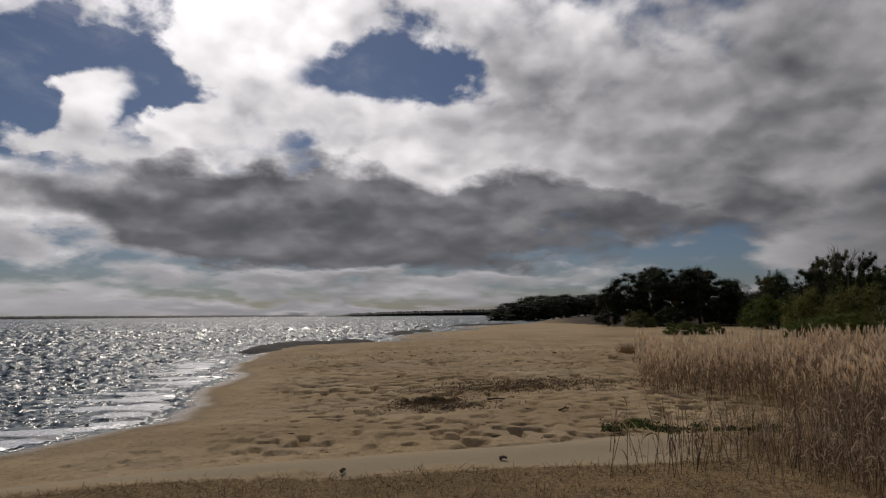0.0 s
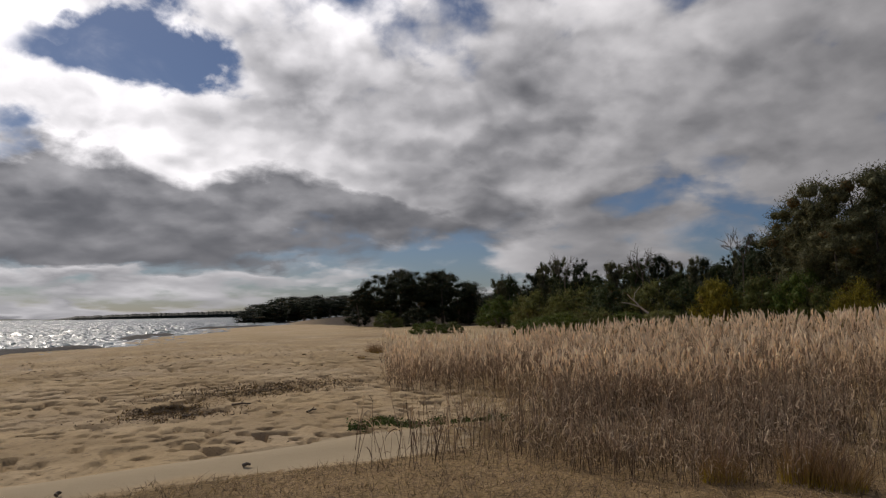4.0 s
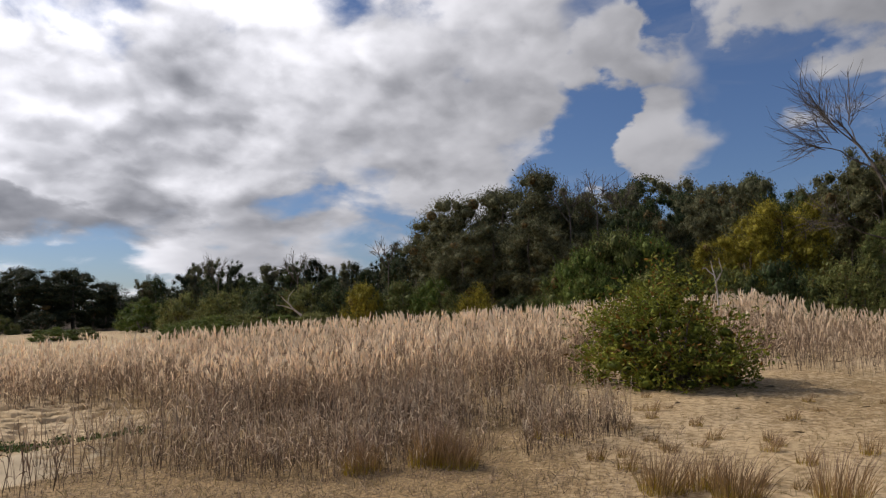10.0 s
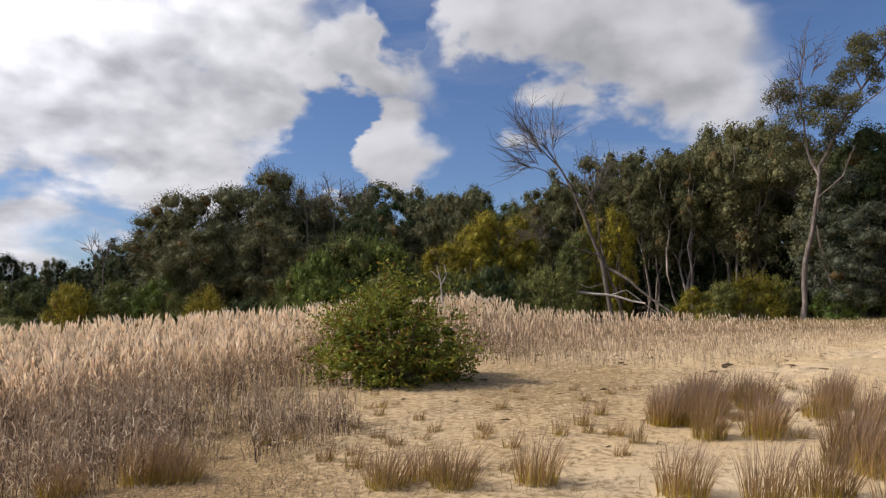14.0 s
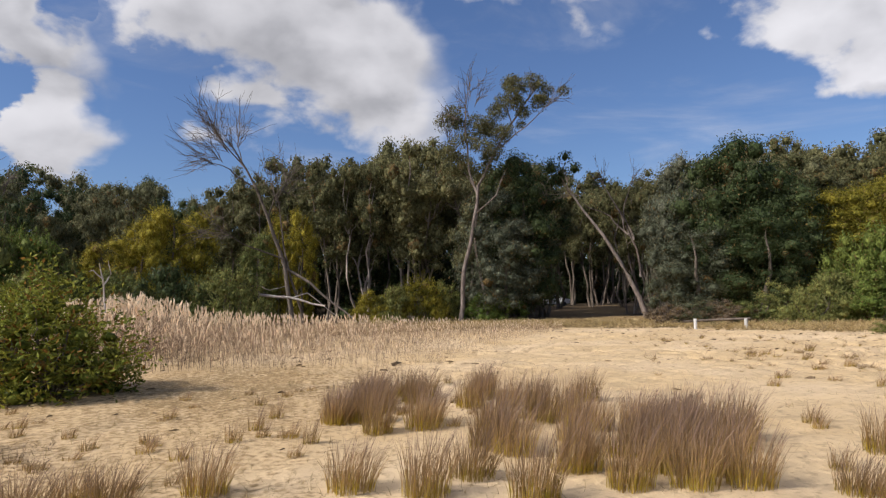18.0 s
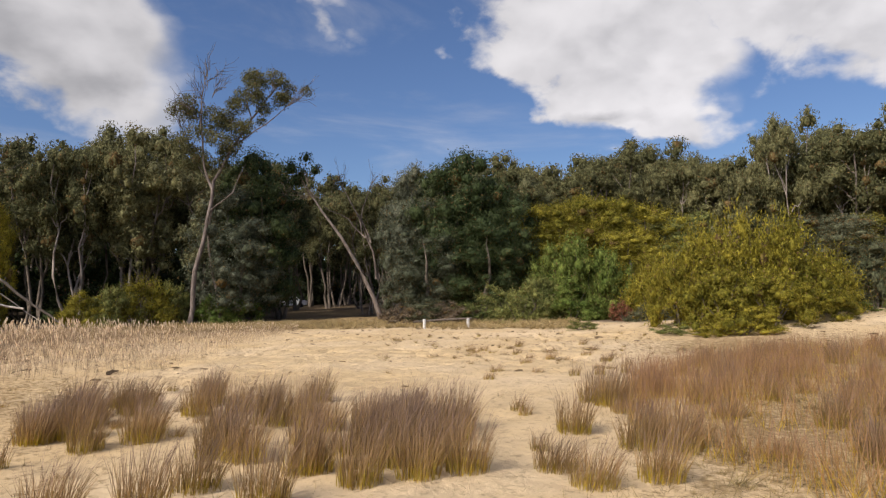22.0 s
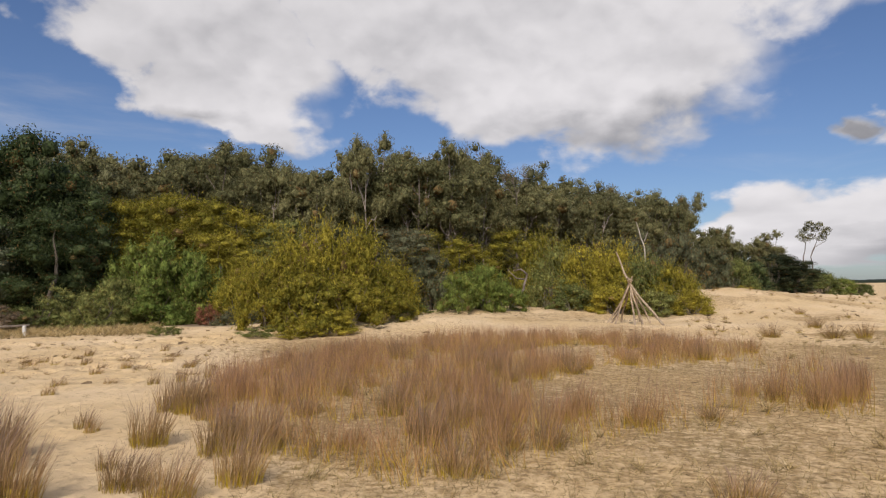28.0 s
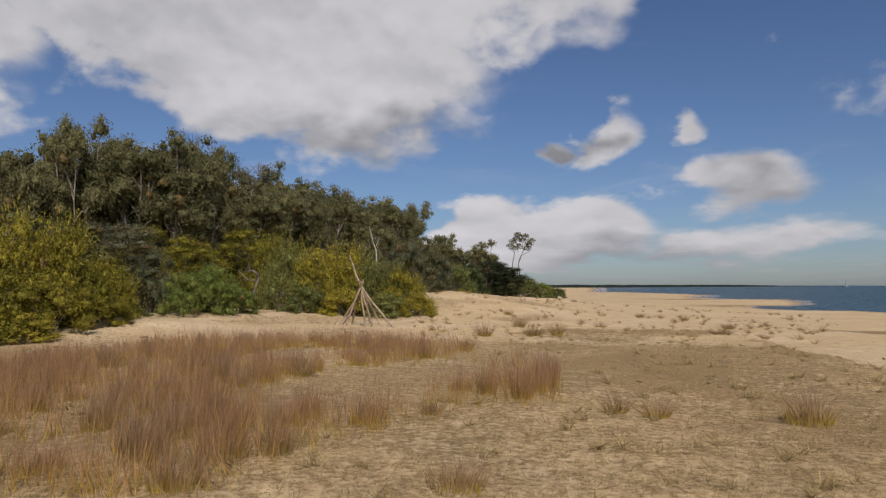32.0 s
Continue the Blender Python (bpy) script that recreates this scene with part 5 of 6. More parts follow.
# low rail by the track
rail = tagged(new("low_rail"), "low grey rail on two short white posts", "rail")
for az in (117.35, 121.0):
    x, y = around(az, 30)
    v, f = tubes([([(x, y, ground_z(x, y) - 0.1), (x, y, ground_z(x, y) + 0.40), (x, y, ground_z(x, y) + 0.42)], [0.075, 0.075, 0.06])], 8)
    part("post", mesh_from("post", v, f, [CHALK], smooth=False), rail, "short whitewashed post")
x0, y0 = around(116.4, 30.1)
x1, y1 = around(121.3, 30.1)
v, f = tubes([([(x0, y0, ground_z(x0, y0) + 0.42), ((x0 + x1) / 2, (y0 + y1) / 2, ground_z((x0 + x1) / 2, (y0 + y1) / 2) + 0.44), (x1, y1, ground_z(x1, y1) + 0.42)], 0.05)], 8)
part("crossbar", mesh_from("crossbar", v, f, [BARK], smooth=True), rail)

# ---- reeds, rushes and grass ----


def ribbon(rng, foot, tip, sag, width, n=4):
    """A blade that bends over: corners, faces and height shares."""
    t = np.linspace(0, 1, n)
    foot, tip = np.asarray(foot, float), np.asarray(tip, float)
    mid = foot + (tip - foot) * t[:, None]
    mid[:, 2] += sag * 4 * t * (1 - t)
    side = np.cross(tip - foot, rng.normal(0, 1, 3))
    side /= np.linalg.norm(side) + 1e-9
    w = width * 0.5 * (1 - t ** 2 * 0.85)
    v = np.concatenate([mid - side * w[:, None], mid + side * w[:, None]])
    i = np.arange(n - 1)
    return v, np.stack([i, i + 1, i + 1 + n, i + n], 1)


def gather(pieces):
    vs, fs, sl, base = [], [], [], 0
    for v, f, s in pieces:
        vs.append(v), fs.append(f + base), sl.append(np.full(len(f), s))
        base += len(v)
    v = np.concatenate(vs)
    return v, np.concatenate(fs), np.concatenate(sl), np.clip(v[:, 2] / max(v[:, 2].max(), 0.01), 0, 1)


def reed_template(rng, tall=1.5, plume=True, leafy=3):
    tip = np.array([rng.normal(0, 0.10), rng.normal(0, 0.10), tall * 0.88])
    line = bent(rng, (0, 0, 0), tip, 4, 0.03)
    v, f = tubes([(line, np.array([0.006, 0.006, 0.005, 0.004]))], 3)
    out = [(v, f, 0)]
    for k in range(leafy):
        t = rng.uniform(0.2, 0.85)
        foot = tip * t
        a = rng.uniform(0, 2 * math.pi)
        r = rng.uniform(0.1, 0.26)
        pale = rng.random() < (0.22 if plume else 0.4)
        v, f = ribbon(rng, foot, foot + [math.cos(a) * r, math.sin(a) * r, rng.uniform(-0.12, 0.24)], 0.07, 0.026 if pale else 0.018)
        out.append((v, f, 1 if pale else 0))
    if plume:
        nod = rng.normal(0.0, 0.05, 2)
        for k in range(7):
            foot = tip + [0, 0, rng.uniform(-0.02, 0.12)]
            v, f = ribbon(rng, foot, foot + np.array([nod[0] + rng.normal(0, 0.024), nod[1] + rng.normal(0, 0.024), rng.uniform(0.1, 0.24)]), 0, 0.034, 3)
            out.append((v, f, 1))
    return gather(out)


def scatter(name, label, category, temps, spots, mats, seed):
    """One mesh of many small plants. spots: arrays of x, y, scale."""
    rng = np.random.default_rng(seed)
    x, y, s = spots
    z = land(x, y) - 0.02
    pick = rng.integers(0, len(temps), len(x))
    turn, tip = rng.uniform(0, 2 * math.pi, len(x)), rng.normal(0, 0.12, (2, len(x)))
    vs, fs, sl, up, base = [], [], [], [], 0
    for i, (v, f, q, u) in enumerate(temps):
        m = np.nonzero(pick == i)[0]
        if not len(m):
            continue
        c, d, k = np.cos(turn[m])[:, None], np.sin(turn[m])[:, None], s[m][:, None]
        vx = (v[None, :, 0] * c - v[None, :, 1] * d) * k + x[m][:, None] + v[None, :, 2] * k * tip[0][m][:, None]
        vy = (v[None, :, 0] * d + v[None, :, 1] * c) * k + y[m][:, None] + v[None, :, 2] * k * tip[1][m][:, None]
        vz = v[None, :, 2] * k + z[m][:, None]
        vs.append(np.stack([vx, vy, vz], -1).reshape(-1, 3))
        fs.append((f[None] + (np.arange(len(m)) * len(v))[:, None, None] + base).reshape(-1, 4))
        sl.append(np.tile(q, len(m))), up.append(np.tile(u, len(m)))
        base += len(m) * len(v)
    me = mesh_from(name, np.concatenate(vs), np.concatenate(fs), mats, np.concatenate(up), slots=np.concatenate(sl))
    return tagged(new(name, me), label, category, kind="stuff")


def sow(rng, n, az0, az1, near, far):
    """Random plan places between two bearings; near and far: distances at bearings."""
    az = rng.uniform(az0, az1, n)
    a, b = np.interp(az, *near), np.interp(az, *far)
    d = np.sqrt(a * a + (b * b - a * a) * rng.random(n))
    ok = b > a
    return az[ok], d[ok]


rng = np.random.default_rng(31)
tall_reeds = [reed_template(rng, 1.5, i % 3 != 0, 4) for i in range(12)]
bare_reeds = [reed_template(rng, 1.2, False, 3) for i in range(6)]
# main reed bed
FRONT = ([15.2, 16.4, 21.4, 27, 32, 41, 48, 54, 60], [19.5, 18, 15.6, 13.4, 12.0, 11.2, 12.6, 14.6, 16.0])
BACK = ([15.2, 16.4, 21.4, 27, 36, 46, 60], [20, 24, 27, 30, 34, 38, 40])
az, d = sow(rng, 6600, 15.2, 61, FRONT, BACK)
d = np.where(rng.random(len(d)) < 0.25, np.interp(az, *FRONT) + rng.exponential(2.0, len(d)), d)
x, y = around(az, d)
high = np.interp(az, [13, 20, 28, 40, 50, 60], [1.05, 1.15, 1.25, 1.35, 1.5, 1.6]) * (0.78 + 0.22 * step(d - np.interp(az, *FRONT), 0, 6))
high = high * (0.82 + 0.36 * rough(x * 0.45, y * 0.45, 47))
keep = rough(x * 0.5, y * 0.5, 41) > 0.38 * (1 - step(d - np.interp(az, *FRONT), 2, 7)) + 0.1
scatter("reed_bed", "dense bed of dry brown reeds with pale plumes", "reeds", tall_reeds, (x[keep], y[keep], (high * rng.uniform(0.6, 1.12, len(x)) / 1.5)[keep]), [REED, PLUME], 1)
# second bed behind the round bush, dwindling into grass
az, d = sow(rng, 8200, 60, 107, ([60, 70, 74, 80, 97, 102, 107], [24, 19.5, 18.5, 17.2, 16.5, 22, 30]), ([60, 74, 80, 97, 107], [40, 38, 36, 34, 34]))
x, y = around(az, d)
high = np.interp(az, [60, 68, 73, 75.5, 79, 84, 90, 97, 107], [1.7, 1.8, 1.95, 1.7, 1.25, 1.05, 0.9, 0.65, 0.35]) * (0.65 + 0.35 * step(d, 18, 28))
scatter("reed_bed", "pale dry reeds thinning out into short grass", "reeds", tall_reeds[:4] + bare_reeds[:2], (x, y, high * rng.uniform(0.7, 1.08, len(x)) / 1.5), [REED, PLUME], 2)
# thin tangled stalks in front of the bed
az, d = sow(rng, 7600, 19, 64, ([19, 24, 30, 40, 52, 60, 66], [9.6, 8.6, 7.8, 7.2, 7.6, 8.6, 10]), ([19, 24, 30, 40, 52, 60, 66], [10.6, 11.5, 12.4, 12, 13, 14, 13]))
x, y = around(az, d)
keep = rough(x * 0.7, y * 0.7, 43) > np.interp(az, [19, 24, 27, 31, 36, 50, 64], [0.72, 0.66, 0.52, 0.42, 0.38, 0.44, 0.6])
keep &= rng.random(len(x)) < np.interp(az, [19, 23, 27, 32, 64], [0.05, 0.1, 0.3, 0.85, 0.85])
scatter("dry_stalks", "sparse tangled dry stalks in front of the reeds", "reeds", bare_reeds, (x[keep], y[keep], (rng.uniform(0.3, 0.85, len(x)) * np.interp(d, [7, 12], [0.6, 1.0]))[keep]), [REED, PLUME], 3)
# upright dark stalks at the sand tongue
az, d = rng.normal(18.5, 2.6, 90), rng.uniform(7.9, 10.3, 90)
x, y = around(az, d)
scatter("dry_stalks", "thin dark upright stalks beside the drifted sand", "reeds", [reed_template(rng, 1.0, False, 1) for i in range(4)], (x, y, rng.uniform(0.3, 0.85, 90)), [REED, REED], 4)


def tussock_template(rng, blades, tall, spread, mat, lean=(-0.03, -0.11), fan=0.22):
    """A tuft of stiff blades from a tight foot, fanning out and nodding at the tips."""
    out = []
    for k in range(blades):
        a, r = rng.uniform(0, 2 * math.pi), spread * math.sqrt(rng.random())
        foot = np.array([math.cos(a) * r, math.sin(a) * r, 0]) * 0.95
        h = tall * rng.uniform(0.35, 1.12) * (1 - 0.3 * (r / spread) ** 2)
        way = foot * (0.25 + fan * 2) + np.array([rng.normal(lean[0], 0.10) * tall, rng.normal(lean[1], 0.10) * tall, 0])
        t = np.array([0, 0.35, 0.7, 1.0])[:, None]
        mid = foot + way * t ** 1.6 * (h / tall) + np.array([0, 0, h]) * (t - 0.06 * t ** 3)
        side = np.cross(mid[3] - mid[0], rng.normal(0, 1, 3))
        side /= np.linalg.norm(side) + 1e-9
        w = 0.0028 * np.array([1.0, 0.95, 0.7, 0.2])[:, None]
        i = np.arange(3)
        out.append((np.concatenate([mid - side * w, mid + side * w]), np.stack([i, i + 1, i + 5, i + 4], 1), 0))
    v, f, s, u = gather(out)
    return mesh_from("rush_tussock", v, f, [mat], u)


SEDGES = [tussock_template(rng, 300, 0.85, 0.22, SEDGE) for i in range(5)]
THIN = [tussock_template(rng, 90, 0.5, 0.11, SEDGE, fan=0.2) for i in range(3)]
RUSTS = [tussock_template(rng, 260, 0.68, 0.22, RUST) for i in range(3)] + [tussock_template(rng, 260, 0.7, 0.2, SEDGE) for i in range(2)]
DARKS = [tussock_template(rng, 230, 0.5, 0.16, SEDGE, (0.0, 0.0), 0.9) for i in range(2)]


def tussock(pool, label, az, d, tall, wide, group, ref=0.85):
    x, y = around(az, d)
    ob = tagged(new("rush_tussock", pool[int(az * 13 + d * 7) % len(pool)]), label, "rush tussock", group)
    ob.matrix_world = Matrix.Translation((x, y, ground_z(x, y) - 0.03)) @ Matrix.Rotation(radians((az * 53 + d * 31) % 24 - 12), 4, "Z") @ Matrix.Diagonal((wide, wide, 0.8 * tall / ref, 1))
    return ob


TALL_LABEL = "tall club rush with green base and purple brown tips"
for az, d, tall in ((78.1, 6.7, 0.72), (89.3, 6.35, 0.72), (95.4, 6.05, 0.85), (104.2, 5.9, 0.9), (99.2, 6.6, 0.7), (107.2, 6.8, 0.85), (111.8, 6.3, 0.85), (116.6, 6.4, 0.85), (120.6, 6.55, 0.82), (114.2, 6.9, 0.85), (118.8, 6.9, 0.85),
                    (88.2, 9.8, 0.75), (91.4, 9.0, 0.78), (66.0, 6.7, 0.6), (69.0, 7.0, 0.55), (71.4, 6.6, 0.62), (42.0, 7.6, 0.62), (47.4, 7.7, 0.8), (48.6, 7.9, 0.7), (50.0, 7.6, 0.55), (129.4, 8.2, 0.78), (130.8, 6.1, 0.6), (127.8, 6.6, 0.5), (132.2, 10.0, 0.95), (131.0, 10.3, 0.85), (133.0, 10.2, 0.8), (134.4, 7.6, 0.8), (137.6, 7.5, 0.8), (136.0, 6.4, 0.7)):
    tussock(SEDGES, TALL_LABEL, az, d, tall, 1.0, "club rushes on the sand")
pick = random.Random(8)
for i in range(54):
    az = pick.uniform(88, 121)
    lo, hi = np.interp(az, [88, 95, 103, 112, 121], [9.6, 8.0, 6.9, 6.6, 6.8]), np.interp(az, [88, 95, 103, 112, 121], [12.4, 12.0, 12.2, 10.8, 8.6])
    tussock(SEDGES, TALL_LABEL, az, pick.uniform(lo, hi), pick.uniform(0.68, 0.9), pick.uniform(0.85, 1.2), "club rushes on the sand")
for az, d, tall in ((86.1, 8.6, 0.5), (81.9, 9.7, 0.48), (80.1, 8.9, 0.42), (84.6, 9.0, 0.35), (83.4, 10.6, 0.45), (76.2, 8.2, 0.35), (73.8, 8.8, 0.3), (70.0, 9.4, 0.3), (124.9, 9.6, 0.42), (125.4, 9.3, 0.35), (56.0, 9.2, 0.5), (58.6, 9.4, 0.35), (61.0, 8.0, 0.35), (63.4, 7.6, 0.4), (122.6, 13.0, 0.35), (126.6, 7.4, 0.4), (131.6, 13.4, 0.5), (133.6, 13.8, 0.6), (129.6, 13.2, 0.4)):
    tussock(THIN, "small thin clump of brown rush on sand", az, d, tall, 1.0, "small rush clumps", 0.5)
for i in range(46):
    az = pick.uniform(60, 100)
    tussock(THIN, "small thin clump of brown rush on sand", az, pick.uniform(7.0, 13.5), pick.uniform(0.15, 0.34), 0.9, "small rush clumps", 0.5)
for i in range(22):
    az = pick.uniform(121, 134)
    tussock(THIN, "low dry clump on the open sand", az, pick.uniform(13, 20), pick.uniform(0.16, 0.34), 1.3, "small rush clumps", 0.5)
taken = []
for i in range(420):
    az = pick.uniform(133, 183)
    lo = np.interp(az, [133, 139, 149, 158, 164, 171, 183], [8.5, 7.4, 6.2, 6.3, 7.6, 8.6, 9.4])
    hi = np.interp(az, [133, 139, 147, 152, 160, 168, 175, 181, 184], [12.0, 15.5, 19, 22, 22, 22, 20, 16, 13])
    d = pick.uniform(lo, hi)
    here = around(az, d)
    if float(rough(np.array(here[0] * 0.35), np.array(here[1] * 0.35), 71)) < np.interp(az, [133, 141, 148, 156], [0.53, 0.53, 0.47, 0.4]):
        continue
    if any(math.hypot(here[0] - p[0], here[1] - p[1]) < np.interp(az, [135, 150], [0.8, 0.5]) for p in taken):
        continue
    taken.append(here)
    tussock(RUSTS, "red brown rush clump in the dry field", az, d, pick.uniform(0.34, 0.72), pick.uniform(0.7, 1.15), "brown rush field", 0.68)
for az, d, tall, wide in ((178.0, 23.8, 0.75, 1.5), (182.1, 23.9, 0.7, 1.6), (184.0, 24.0, 0.75, 1.3), (181.0, 29, 0.6, 1.3), (187.5, 31, 0.5, 1.2), (13.8, 29.5, 0.25, 0.8), (197.2, 33, 0.45, 1.5), (194.0, 42, 0.5, 1.2), (190.6, 44, 0.5, 1.2), (191.6, 9.6, 0.4, 1.0), (188.6, 9.8, 0.42, 0.9), (180.0, 40, 0.5, 1.4), (199.4, 26, 0.25, 1.6), (196.6, 25.5, 0.3, 1.8), (173.6, 9.4, 0.35, 0.8)):
    tussock(DARKS, "isolated dark green spiky rush tuft on sand", az, d, tall, wide, "scattered rush tufts", 0.5)

tussock(SEDGES, "dense dark brown rush tuft on the dry field", 202.4, 9.7, 0.62, 1.3, "scattered rush tufts")
tussock(SEDGES, "dark dense rush tuft at the reed bed's end", 14.8, 34.0, 1.0, 1.7, "scattered rush tufts")
tussock(SEDGES, "dark dense rush tuft at the reed bed's end", 15.0, 34.4, 0.9, 1.5, "scattered rush tufts")
tussock(RUSTS, "low reddish rush tuft on the dry field", 175.6, 5.9, 0.36, 1.2, "scattered rush tufts", 0.68)
# short grass and litter close to the stand
blade = []
for i in range(6):
    v, f = ribbon(rng, (0, 0, 0), (rng.normal(0, 0.07), rng.normal(0, 0.07), rng.uniform(0.05, 0.12)), 0.01, 0.005, 3)
    w, g = ribbon(rng, (0.02, 0, 0), (rng.normal(0, 0.10), rng.normal(0, 0.10), rng.uniform(0.02, 0.07)), 0.01, 0.005, 3)
    w2, g2 = ribbon(rng, (0, 0.03, 0.005), (rng.normal(0, 0.14), rng.normal(0, 0.14), rng.uniform(0.0, 0.03)), 0.005, 0.006, 3)
    blade.append(gather([(v, f, 0), (w, g, 0), (w2, g2, 0)]))
n = 62000
az = np.where(rng.random(n) < 0.45, rng.uniform(130, 212, n), rng.uniform(-36, 212, n))
d = 5.2 + 18 * rng.random(n) ** 1.5
x, y = around(az, d)
keep = rng.random(n) < cover_of(x, y) * np.where(az > 134, 0.9, 1.2) + 0.02
keep &= tongue(x, y) < 0.3
keep &= shore_gap(x, y) > 1.5
scatter("dry_grass", "short dry grass and broken stalks on sand", "grass", blade, (x[keep], y[keep], rng.uniform(0.5, 1.2, n)[keep]), [STRAW], 6)
# dark broken stalks on the shelf before the reeds
az = rng.uniform(-36, 68, 18000)
d = 5.2 + 5.2 * rng.random(18000)
x, y = around(az, d)
keep = (rng.random(18000) < cover_of(x, y) * 1.1) & (tongue(x, y) < 0.2) & (shore_gap(x, y) > 1.5) & (rough(x * 1.1, y * 1.1, 97) > 0.36)
scatter("dry_stalks", "dark broken stalks lying on the grassy shelf", "litter", blade, (x[keep], y[keep], rng.uniform(0.45, 1.15, 18000)[keep]), [REED], 14)
# rush blades between the tussocks of the field
az, d = sow(rng, 9500, 134, 184, ([134, 141, 149, 158, 164, 171, 184], [8.0, 7.0, 5.9, 6.1, 7.4, 8.4, 9.0]), ([134, 139, 147, 152, 160, 168, 175, 181, 184], [12, 15.5, 19, 22, 22, 22, 20, 16, 13]))
x, y = around(az, d)
keep = rough(x * 0.35, y * 0.35, 71) > np.interp(az, [133, 141, 148, 156], [0.58, 0.57, 0.5, 0.42]) + 0.26 * (rng.random(len(x)) - 0.5)
x, y = x[keep], y[keep]
field = []
for i in range(6):
    field.append(gather([(*ribbon(rng, (rng.normal(0, 0.06), rng.normal(0, 0.06), 0), (rng.normal(0.06, 0.1), rng.normal(0, 0.1), rng.uniform(0.28, 0.6)), 0, 0.007, 3), 0) for k in range(5)]))
scatter("rush_field", "thin red brown rush blades across the field", "rushes", field, (x, y, rng.uniform(0.6, 1.15, len(x))), [RUST], 7)
# straw along the edge of the wood
az, d = sow(rng, 5200, 76, 130, ([76, 88, 104, 113, 130], [34, 33, 34, 31, 26]), ([76, 88, 98, 113, 130], [44, 44, 43, 38, 32]))
x, y = around(az, d)
edge = []
for i in range(6):
    edge.append(gather([(*ribbon(rng, (rng.normal(0, 0.12), rng.normal(0, 0.12), 0), (rng.normal(0.0, 0.2), rng.normal(0, 0.2), rng.uniform(0.1, 0.3)), 0.02, 0.02, 3), 0) for k in range(5)]))
scatter("dry_grass", "straw coloured grass along the wood's edge", "grass", edge, (x, y, rng.uniform(0.6, 1.2, len(x))), [STRAW], 8)
# low creeper on the sand
az = rng.uniform(12.6, 26, 2600)
d = 12.3 + rng.normal(0, 0.26, 2600) + 0.3 * np.sin(az * 1.3)
keep = rough(az * 0.9, d * 2.0, 51) > 0.42
az, d = az[keep], d[keep]
x, y = around(az, d)
v, f = leaves(rng, np.stack([x, y, land(x, y) + rng.uniform(0.0, 0.045, len(x))], 1), np.tile([0.0, 0, 0.6], (len(x), 1)), 0.06, 0.034)
tagged(new("creeper_patch", mesh_from("creeper_patch", v, f, [LEAF["runner"]])), "low green creeper trailing over the sand", "creeper", kind="stuff")
# dead weed washed up on the beach
for az0, d0, sa, sd, n in ((-1.2, 16.4, 1.1, 0.28, 5000), (6.5, 19.3, 3.6, 0.8, 3600), (-0.5, 15.4, 2.4, 0.35, 900)):
    az, d = rng.normal(az0, sa, n), rng.normal(d0, sd, n)
    x, y = around(az, d)
    v, f = leaves(rng, np.stack([x, y, land(x, y) + rng.uniform(0.0, 0.07, n)], 1), np.tile([0.0, 0, 0.05], (n, 1)), 0.075, 0.022)
    tagged(new("seaweed_drift", mesh_from("seaweed_drift", v, f, [LEAF["dry"]])), "brown dead weed washed up on sand", "seaweed", kind="stuff")
for az, d, ln, turn in ((2.0, 16.0, 0.5, 80), (9.8, 14.2, 0.35, 40), (4.8, 8.7, 0.09, 100), (-8.2, 8.3, 0.07, 30), (4.3, 16.3, 0.4, 95), (0.6, 15.2, 0.35, 100)):
    x, y = around(az, d)
    c, s = math.cos(radians(turn)) * ln / 2, math.sin(radians(turn)) * ln / 2
    z = ground_z(x, y)
    wooden("driftwood", "small dark piece of driftwood on the sand", [([(x - s, y - c, z + 0.02), (x, y, z + 0.04), (x + s, y + c, z + 0.03)], 0.025, 0.012), ([(x, y, z + 0.04), (x + ln * 0.12, y - ln * 0.1, z + 0.03 + ln * 0.18)], 0.012, 0.006)], BARK, "driftwood", "stick", "driftwood on the beach")

# low wet berms along the far waterline, their shaded side put into the colour
BERM_DARK = bark_material("wet berm with shade in its colour", (0.035, 0.03, 0.024), (0.085, 0.07, 0.055), 4.0)
for marks, high, thick in ((((-15.6, 45), (-15.0, 49), (-13.1, 56), (-10.2, 59), (-7.3, 61.5), (-5.5, 63)), 0.3, 1.3), (((-4.4, 84), (-3.6, 95), (-2.0, 103), (-0.6, 104)), 0.3, 1.8), (((0.2, 140), (1.8, 156), (4.0, 160), (6.4, 161)), 0.34, 2.4)):
    c = np.array([around(a, q) for a, q in marks])
    t = np.linspace(0, len(c) - 1, 60)
    cx, cy = np.interp(t, np.arange(len(c)), c[:, 0]), np.interp(t, np.arange(len(c)), c[:, 1])
    wob = (rough(t * 3.0, t * 0 + 2, 141) - 0.5) * thick
    nx, ny = -np.gradient(cy), np.gradient(cx)
    nl = np.hypot(nx, ny)
    nx, ny = nx / nl, ny / nl
    taper = np.clip(np.minimum(t, len(c) - 1 - t) * 2.5, 0.05, 1)
    cols = []
    for off, up in ((-1.0, -0.08), (-0.45, 0.55), (0.0, 1.0), (0.5, 0.6), (1.0, -0.08)):
        px, py = cx + nx * (off * thick * taper + wob * 0.6), cy + ny * (off * thick * taper + wob * 0.6)
        cols.append(np.stack([px, py, np.maximum(land(px, py), SEA) + high * up * taper * (0.6 + 0.8 * rough(t * 6, t * 0 + off, 143))], 1))
    i, j = np.meshgrid(np.arange(4), np.arange(59), indexing="ij")
    tagged(new("dark_berm", mesh_from("dark_berm", np.concatenate(cols), np.stack([i * 60 + j, i * 60 + j + 1, (i + 1) * 60 + j + 1, (i + 1) * 60 + j], -1).reshape(-1, 4), [BERM_DARK], smooth=True)), "long low berm at the waterline, coloured dark for its shaded side", "seaweed", "weed banks")

